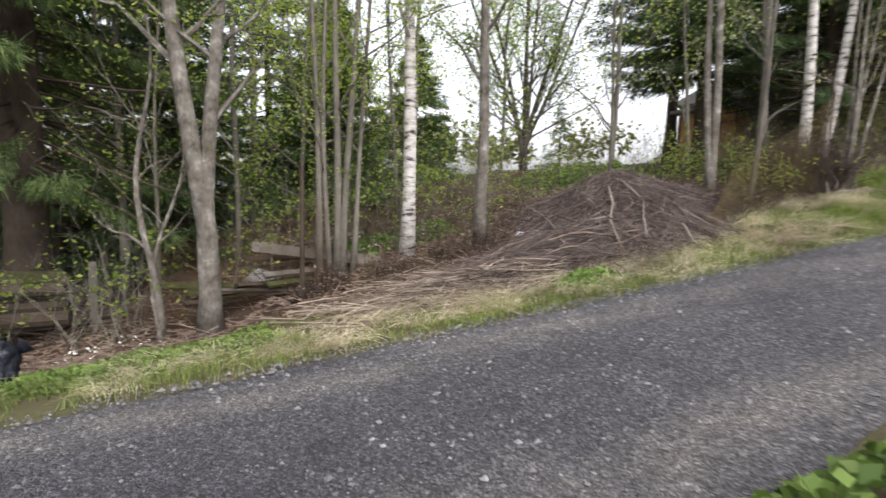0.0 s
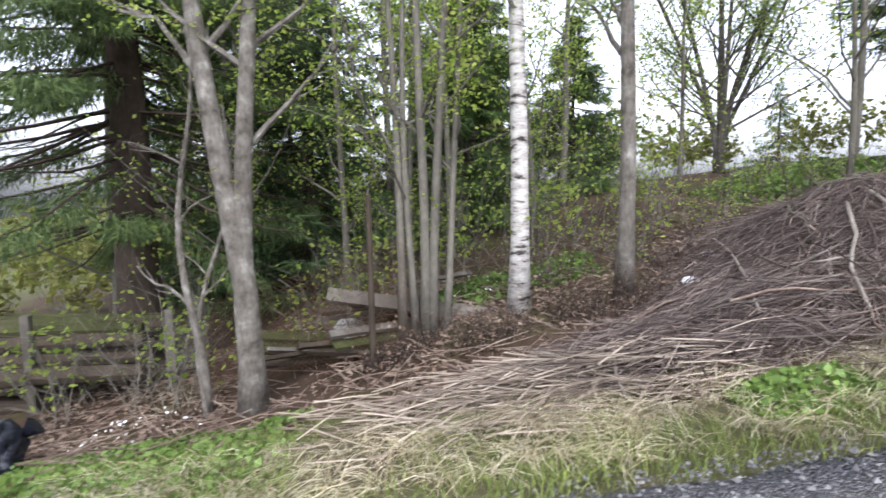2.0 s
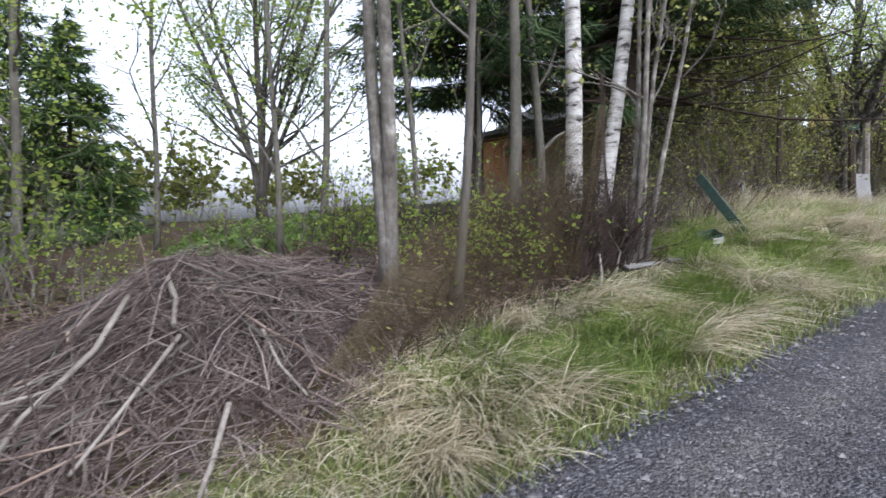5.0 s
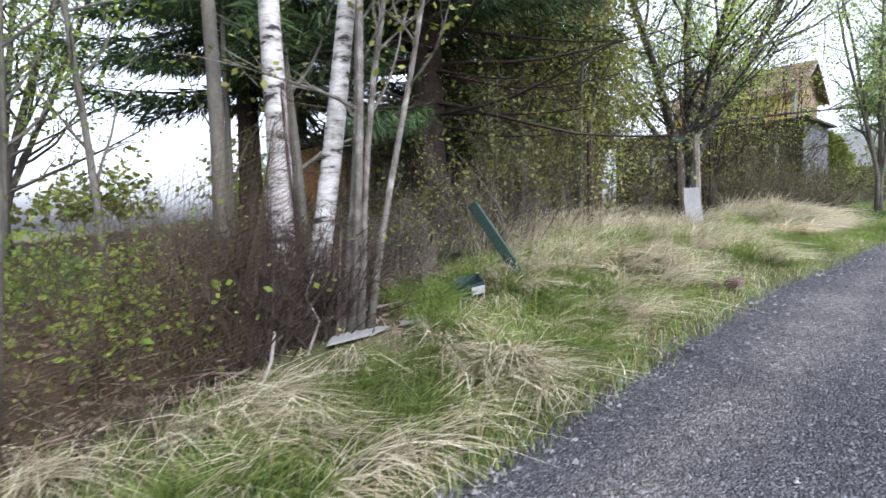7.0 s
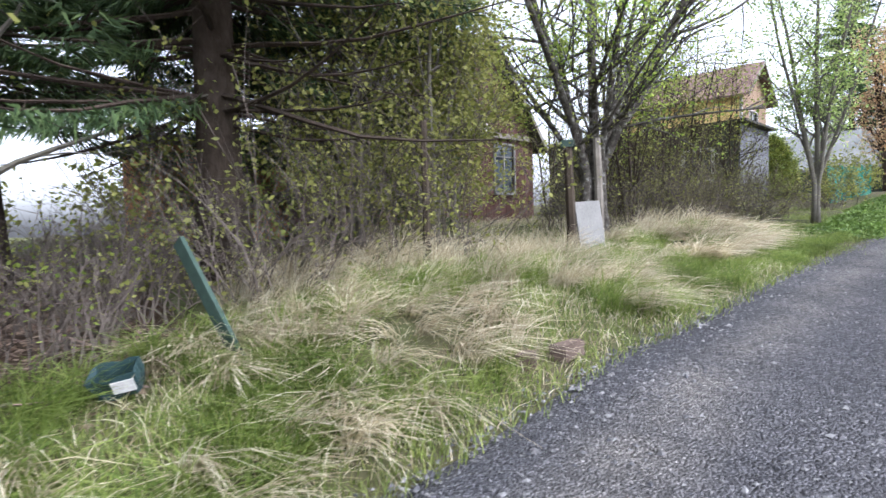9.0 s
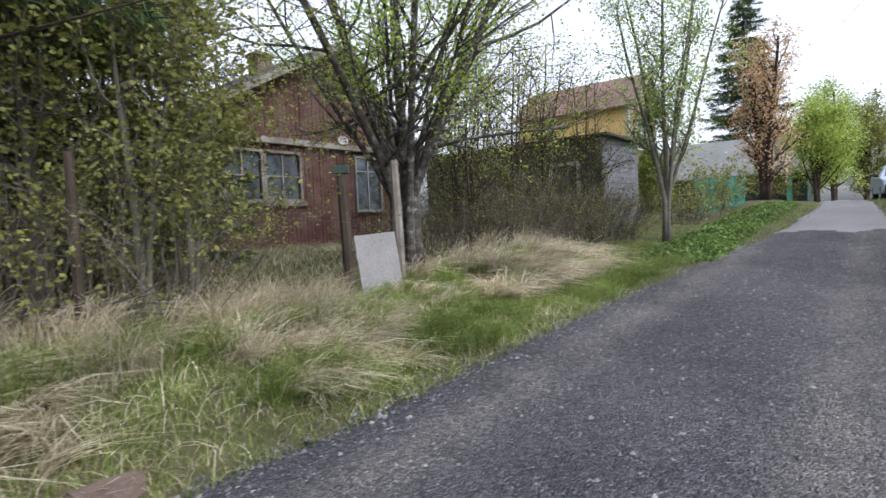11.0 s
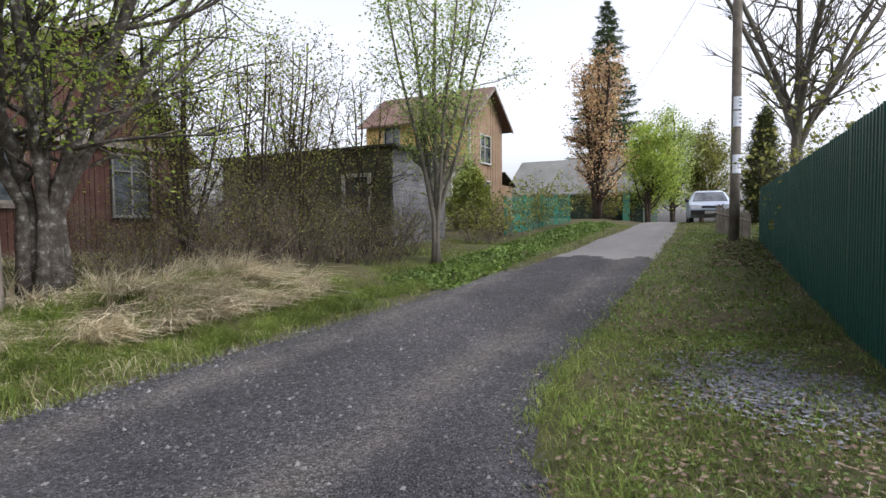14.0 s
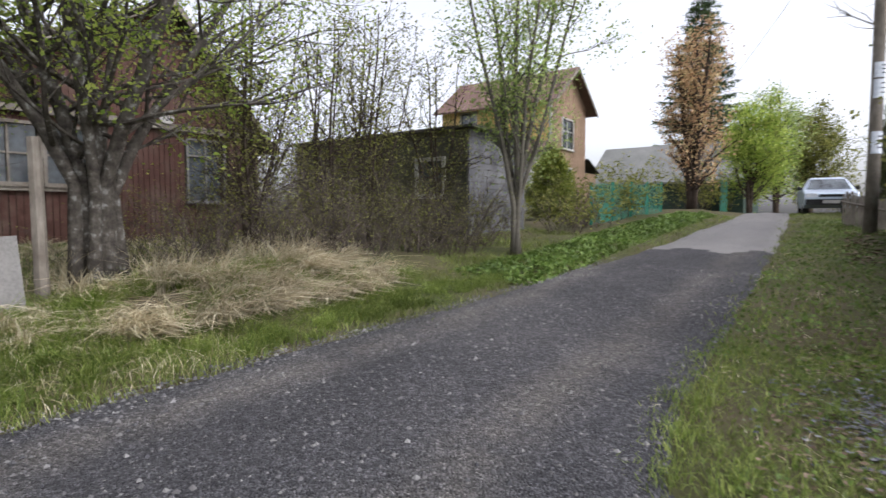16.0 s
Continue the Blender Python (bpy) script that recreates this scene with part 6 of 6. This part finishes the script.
# ---- loose stone, slate and leaves ----
def pebbles(name, s, w, size, material, label, flat=0.7, lift=0.0):
    n = len(s)
    x, y = plan(s, w)
    lo, hi = np.interp(s, EDGE_RS, EDGE_R), np.interp(s, EDGE_S, EDGE_L)
    k = (w - lo) / (hi - lo) * 2 - 1
    z = height(s, w) + np.where(np.abs(k) < 1, 0.035 * (1 - k ** 2) - 0.025 * np.exp(-((np.abs(k) - 0.45) / 0.16) ** 2), 0.0) + lift
    o = np.array([[1, 0, 0], [0, 1, 0], [-1, 0, 0], [0, -1, 0], [0, 0, 1], [0, 0, -1]], float)
    r = size[:, None, None] * rng.uniform(0.6, 1.3, (n, 6, 1)) * o[None]
    r[..., 2] *= flat
    a = rng.uniform(0, 2 * math.pi, n)
    c, si = np.cos(a)[:, None], np.sin(a)[:, None]
    r = np.stack([r[..., 0] * c - r[..., 1] * si, r[..., 0] * si + r[..., 1] * c, r[..., 2] + rng.normal(0, 0.1, (n, 6)) * size[:, None]], -1)
    v = (r + np.stack([x, y, z], -1)[:, None]).reshape(-1, 3)
    tri = np.array([[0, 1, 4], [1, 2, 4], [2, 3, 4], [3, 0, 4]])
    f = ((np.arange(n) * 6)[:, None, None] + tri[None]).reshape(-1, 3)
    me = bpy.data.meshes.new(name)
    me.from_pydata(v.tolist(), [], f.tolist())
    return tagged(put(name, me, material), label, "gravel", kind="stuff")


n = 42000
gs = rng.uniform(-16.5, 13, n)
gw = np.interp(gs, EDGE_RS, EDGE_R) + (np.interp(gs, EDGE_S, EDGE_L) - np.interp(gs, EDGE_RS, EDGE_R)) * rng.beta(0.9, 0.75, n)
pebbles("gravel", gs, gw, 0.0045 + 0.007 * rng.exponential(0.7, n).clip(0, 3), "stone", "loose grey crushed stone on the lane")
n = 5000
gs = rng.uniform(-15, 14, n)
gw = np.interp(gs, EDGE_S, EDGE_L) - np.abs(rng.normal(0, 0.28, n)) + 0.1
pebbles("gravel", gs, gw, 0.005 + 0.008 * rng.exponential(0.7, n).clip(0, 3), "stone", "coarser grey stone along the lane edge")
n = 4500
pebbles("slate_chips", rng.normal(7.1, 0.45, n), rng.normal(-1.8, 0.48, n), rng.uniform(0.01, 0.028, n), "slate", "patch of blue-grey slate chips by the fence", 0.3, 0.015)


def litter_leaves(name, s, w, size, material, label):
    x, y = plan(s, w)
    n = len(s)
    c = np.stack([x, y, height(s, w) + rng.uniform(0.01, 0.05, n)], -1)
    q = leaf_quads(c, size)
    q[..., 2] = c[:, None, 2] + (q[..., 2] - c[:, None, 2]) * 0.35
    return tagged(put(name, quads_mesh(name, q), material), label, "leaves", kind="stuff")


litter_leaves("fallen_leaves", rng.uniform(3.0, 9.5, 2400), rng.uniform(-2.7, -0.5, 2400), 0.034, "deadleaf", "brown fallen leaves by the steel fence")
litter_leaves("fallen_leaves", rng.normal(4.6, 0.8, 1300), rng.normal(-1.9, 0.5, 1300), 0.032, "deadleaf", "drift of brown fallen leaves by the steel fence")
litter_leaves("fallen_leaves", rng.uniform(-17, -2, 14000), rng.uniform(4.9, 9.5, 14000), 0.06, "deadleaf", "brown leaf litter on the wood floor")
litter_leaves("fallen_leaves", rng.uniform(14, 19.5, 900), rng.uniform(-2.4, -0.9, 900), 0.08, "deadleaf", "brown fallen leaves under the fence")


# ---- fallen twigs on the wood floor ----
def floor_twigs():
    so = Soup()
    for _ in range(1500):
        s, w = rng.uniform(-17, -2.2), rng.uniform(5.0, 9.0)
        c = spot(s, w, rng.uniform(0.01, 0.12))
        az, L, r = rng.uniform(0, 2 * math.pi), rng.uniform(0.2, 0.9), rng.uniform(0.003, 0.008)
        d = Vector((math.cos(az), math.sin(az), rng.normal(0, 0.2)))
        so.tube([c - d * L / 2, c + jit(0.03), c + d * L / 2], [r, r, r * 0.5], 3, False)
    tagged(part("fallen_twigs", so, "twig", None), "fallen twigs on the wood floor", "twigs", kind="stuff")


floor_twigs()


def pale_sticks():
    so = Soup()
    for _ in range(520):
        s, w = rng.normal(-11.4, 0.7), rng.normal(4.75, 0.28)
        c = spot(s, w, rng.uniform(0.02, 0.3) * math.exp(-((w - 4.8) / 0.35) ** 2) + 0.03)
        az, L, r = rng.normal(AX + 0.25, 0.45), rng.uniform(0.3, 1.0), rng.uniform(0.003, 0.0075)
        d = Vector((math.cos(az), math.sin(az), rng.normal(0, 0.12)))
        so.tube([c - d * L / 2, c + jit(0.02), c + d * L / 2], [r, r, r * 0.5], 3, False)
    tagged(part("cut_stalks", so, "twig_pale", None), "bundle of pale dry cut stalks on the verge", "stalks", kind="stuff")


pale_sticks()


# ---- dark log stack standing in for a shadowed shelter with posts ----
def shelter_standin():
    t = thing("shelter_standin", spot(-17.2, 8.6, -0.1), "dark mossy log stack standing in for a shadowed shelter by the wood", "timber stack", turn=AX + 0.1)
    for row in range(6):
        for k in range(4):
            b = Soup()
            y, z = -0.5 + 0.3 * k + rng.normal(0, 0.04), 0.12 + 0.2 * row
            L = 3.6 - 0.3 * row
            limb(b, (-L / 2 + rng.normal(0, 0.15), y, z), (1, rng.normal(0, 0.03), rng.normal(0, 0.02)), L, rng.uniform(0.08, 0.12), 5, 0.02, 0, 8, 0.9)
            part("log", b, "mossy_wood" if row == 5 else "dark_wood", t)
    for x in (-0.2, 1.5):
        p = Soup()
        p.box((x, -0.72, 0.6), (0.1, 0.1, 1.5))
        part("stake", p, "bark_mid", t)


shelter_standin()


def old_planks():
    for i in range(16):
        s, w = rng.uniform(-14.4, -12.2), rng.uniform(6.9, 8.3)
        L = rng.uniform(1.1, 2.4)
        t = thing("fallen_plank", spot(s, w, rng.uniform(0.08, 0.34)), "mossy rotten plank lying in the undergrowth", "plank", "fallen planks", AX + rng.normal(0.1, 0.35))
        b = Soup()
        b.box((0, 0, 0), (L, rng.uniform(0.09, 0.17), rng.uniform(0.03, 0.06)), Matrix.Rotation(rng.normal(0.0, 0.1), 4, "Y") @ Matrix.Rotation(rng.normal(0, 0.35), 4, "X"))
        part("board", b, ("mossy_wood", "bark_mid", "dark_wood")[i % 3], t)


old_planks()


# ---- chain-link fence and garden net ----
def wire_net(name, corners, nu, nv, r, material, label, category, diagonal=True, sag=0.0):
    """A net stretched over four corners (a b along the foot, c d along the top)."""
    a, b, c, d = (Vector(q) for q in corners)
    t = thing(name, a, label, category)

    def at(u, v):
        p = a.lerp(b, u).lerp(d.lerp(c, u), v)
        return p - a + Vector((0, 0, -sag * 4 * v * (1 - v))) + Vector((0.03 * math.sin(9 * u + 4 * v), 0.03 * math.cos(7 * v + 3 * u), 0.02 * math.sin(8 * u)))

    so = Soup()
    for i in range(-nv if diagonal else 0, nu + 1):
        for sign in (1, -1):
            pts = []
            for j in range(0, nv + 1):
                u = (i + j) / nu if diagonal else i / nu
                if sign < 0:
                    u = 1 - u
                if 0 <= u <= 1:
                    pts.append(at(u, j / nv))
            if len(pts) > 1:
                so.tube(pts, [r] * len(pts), 3, False)
            if not diagonal:
                break
    if not diagonal:
        for j in range(nv + 1):
            so.tube([at(i / 12, j / nv) for i in range(13)], [r] * 13, 3, False)
    part("mesh", so, material, t)["kind"] = "stuff"
    return t


wire_net("chain_link_fence", (spot(-14.9, 7.3, 0.05), spot(-12.5, 6.75, 0.05), spot(-12.5, 6.75, 1.25), spot(-14.9, 7.3, 1.1)), 34, 17, 0.0022, "rust_wire", "rusty sagging chain-link fence between posts", "fence")
wire_net("garden_net", (spot(-7.6, 4.8, 0.1), spot(-4.6, 5.15, 0.12), spot(-4.3, 5.0, 1.75), spot(-6.6, 5.05, 0.75)), 76, 40, 0.0017, "net", "brown garden net hung slanting from the birches", "net", False, 0.1)
wire_net("garden_net", (spot(-4.75, 5.15, 0.1), spot(-4.05, 5.15, 0.1), spot(-4.1, 5.3, 2.0), spot(-4.35, 5.1, 1.6)), 34, 50, 0.0022, "brush_brown", "dark red-brown bunched net hanging on the rowan stems", "net", False, 0.05)
shrub(-6.4, 5.2, 0.8, 0.45, "dark brushwood lying under the garden net", 110, 60, "leaf_olive", "brush_brown", 0.03, thick=0.008)
shrub(-5.4, 5.3, 0.7, 0.45, "dark brushwood lying under the garden net", 60, 60, "leaf_olive", "brush_brown", 0.03, thick=0.008)


# ---- far end of the lane ----
def slat_fence(name, p, q, tall, step, width, material, label, rails=2, gap=0.0):
    p, q = Vector(p), Vector(q)
    t = thing(name, p, label, "fence", turn=math.atan2(q.y - p.y, q.x - p.x))
    L = (q.xy - p.xy).length
    n = max(2, round(L / step))
    for i in range(n):
        b = Soup()
        h = tall * rng.uniform(0.96, 1.03)
        b.box((L * (i + 0.5) / n, 0, (q.z - p.z) * i / n + h / 2), (width, 0.022, h), Matrix.Rotation(rng.normal(0, 0.01), 4, "Y"))
        part("slat", b, material, t)
    for z in (0.25, 0.8)[:rails]:
        b = Soup()
        b.tube([(0, 0.03, tall * z), (L, 0.03, q.z - p.z + tall * z)], [0.03, 0.03], 4)
        part("rail", b, material, t)


slat_fence("picket_fence", (12.9, 14.75, 0.6), (13.5, 17.2, 0.9), 1.25, 0.14, 0.09, "old_wood", "weathered brown picket fence beside the pole")
slat_fence("green_gate", (17.6, 32.2, 1.62), (18.9, 33.9, 1.62), 1.75, 0.12, 0.115, "green_bright", "bright green boarded gate")
slat_fence("board_fence", (18.9, 34.0, 1.6), (22.5, 39.0, 1.5), 1.5, 0.16, 0.15, "dark_wood", "dark weathered board fence")
wire_net("green_net_fence", ((6.9, 18.7, 1.15), (11.2, 24.2, 1.5), (11.2, 24.2, 2.75), (6.9, 18.7, 2.45)), 60, 18, 0.005, "green_bright", "green mesh fence on posts", "fence")
for k in range(5):
    u = k / 4
    tt = thing("green_post", (6.9 + 4.3 * u, 18.7 + 5.5 * u, 1.1 + 0.35 * u), "green painted fence post", "post", "green fence posts")
    b = Soup()
    b.box((0, 0, 0.7), (0.08, 0.08, 1.4))
    part("shaft", b, "green_bright", tt)
gp = thing("green_barrier", (7.3, 19.3, 1.15), "low green board panel by the gate", "panel", turn=math.atan2(5.5, 4.3))
b = Soup()
b.box((0.55, 0, 0.4), (1.1, 0.04, 0.7))
part("panel", b, "green_bright", gp)
spruce(20.6, 7.4, 2.45, 0.06, "bright golden-green conical thuja bush", "thuja", 1.15, 0.03, 28, 14, 60, droop=-0.5, fine=1.1, category="bush")
spruce(26.5, -2.3, 4.4, 0.07, "dark green columnar thuja behind the fence", "thuja_dark", 1.1, 0.03, 30, 12, 50, droop=-0.6, fine=1.4, category="bush")
for s, w, r, h, n, lv in ((22.5, 5.6, 0.9, 1.5, 36, 1200), (18.5, 5.2, 0.8, 1.4, 40, 500), (16.8, 5.3, 0.7, 1.3, 40, 500), (25.0, 6.0, 1.0, 2.0, 36, 1500), (33.0, 5.6, 1.2, 2.2, 40, 1800), (41.0, -0.8, 1.6, 2.4, 40, 1800), (38.5, 5.0, 1.4, 2.4, 40, 1800), (23.5, -3.4, 1.2, 3.0, 40, 1200), (18.0, -4.0, 1.4, 3.4, 50, 1500), (14.5, -4.0, 1.4, 3.2, 50, 1500)):
    shrub(s, w, r, h, "leafing shrub beside the lane", n, lv, "leaf_olive", "twig_dark", 0.07, group="lane shrubs")
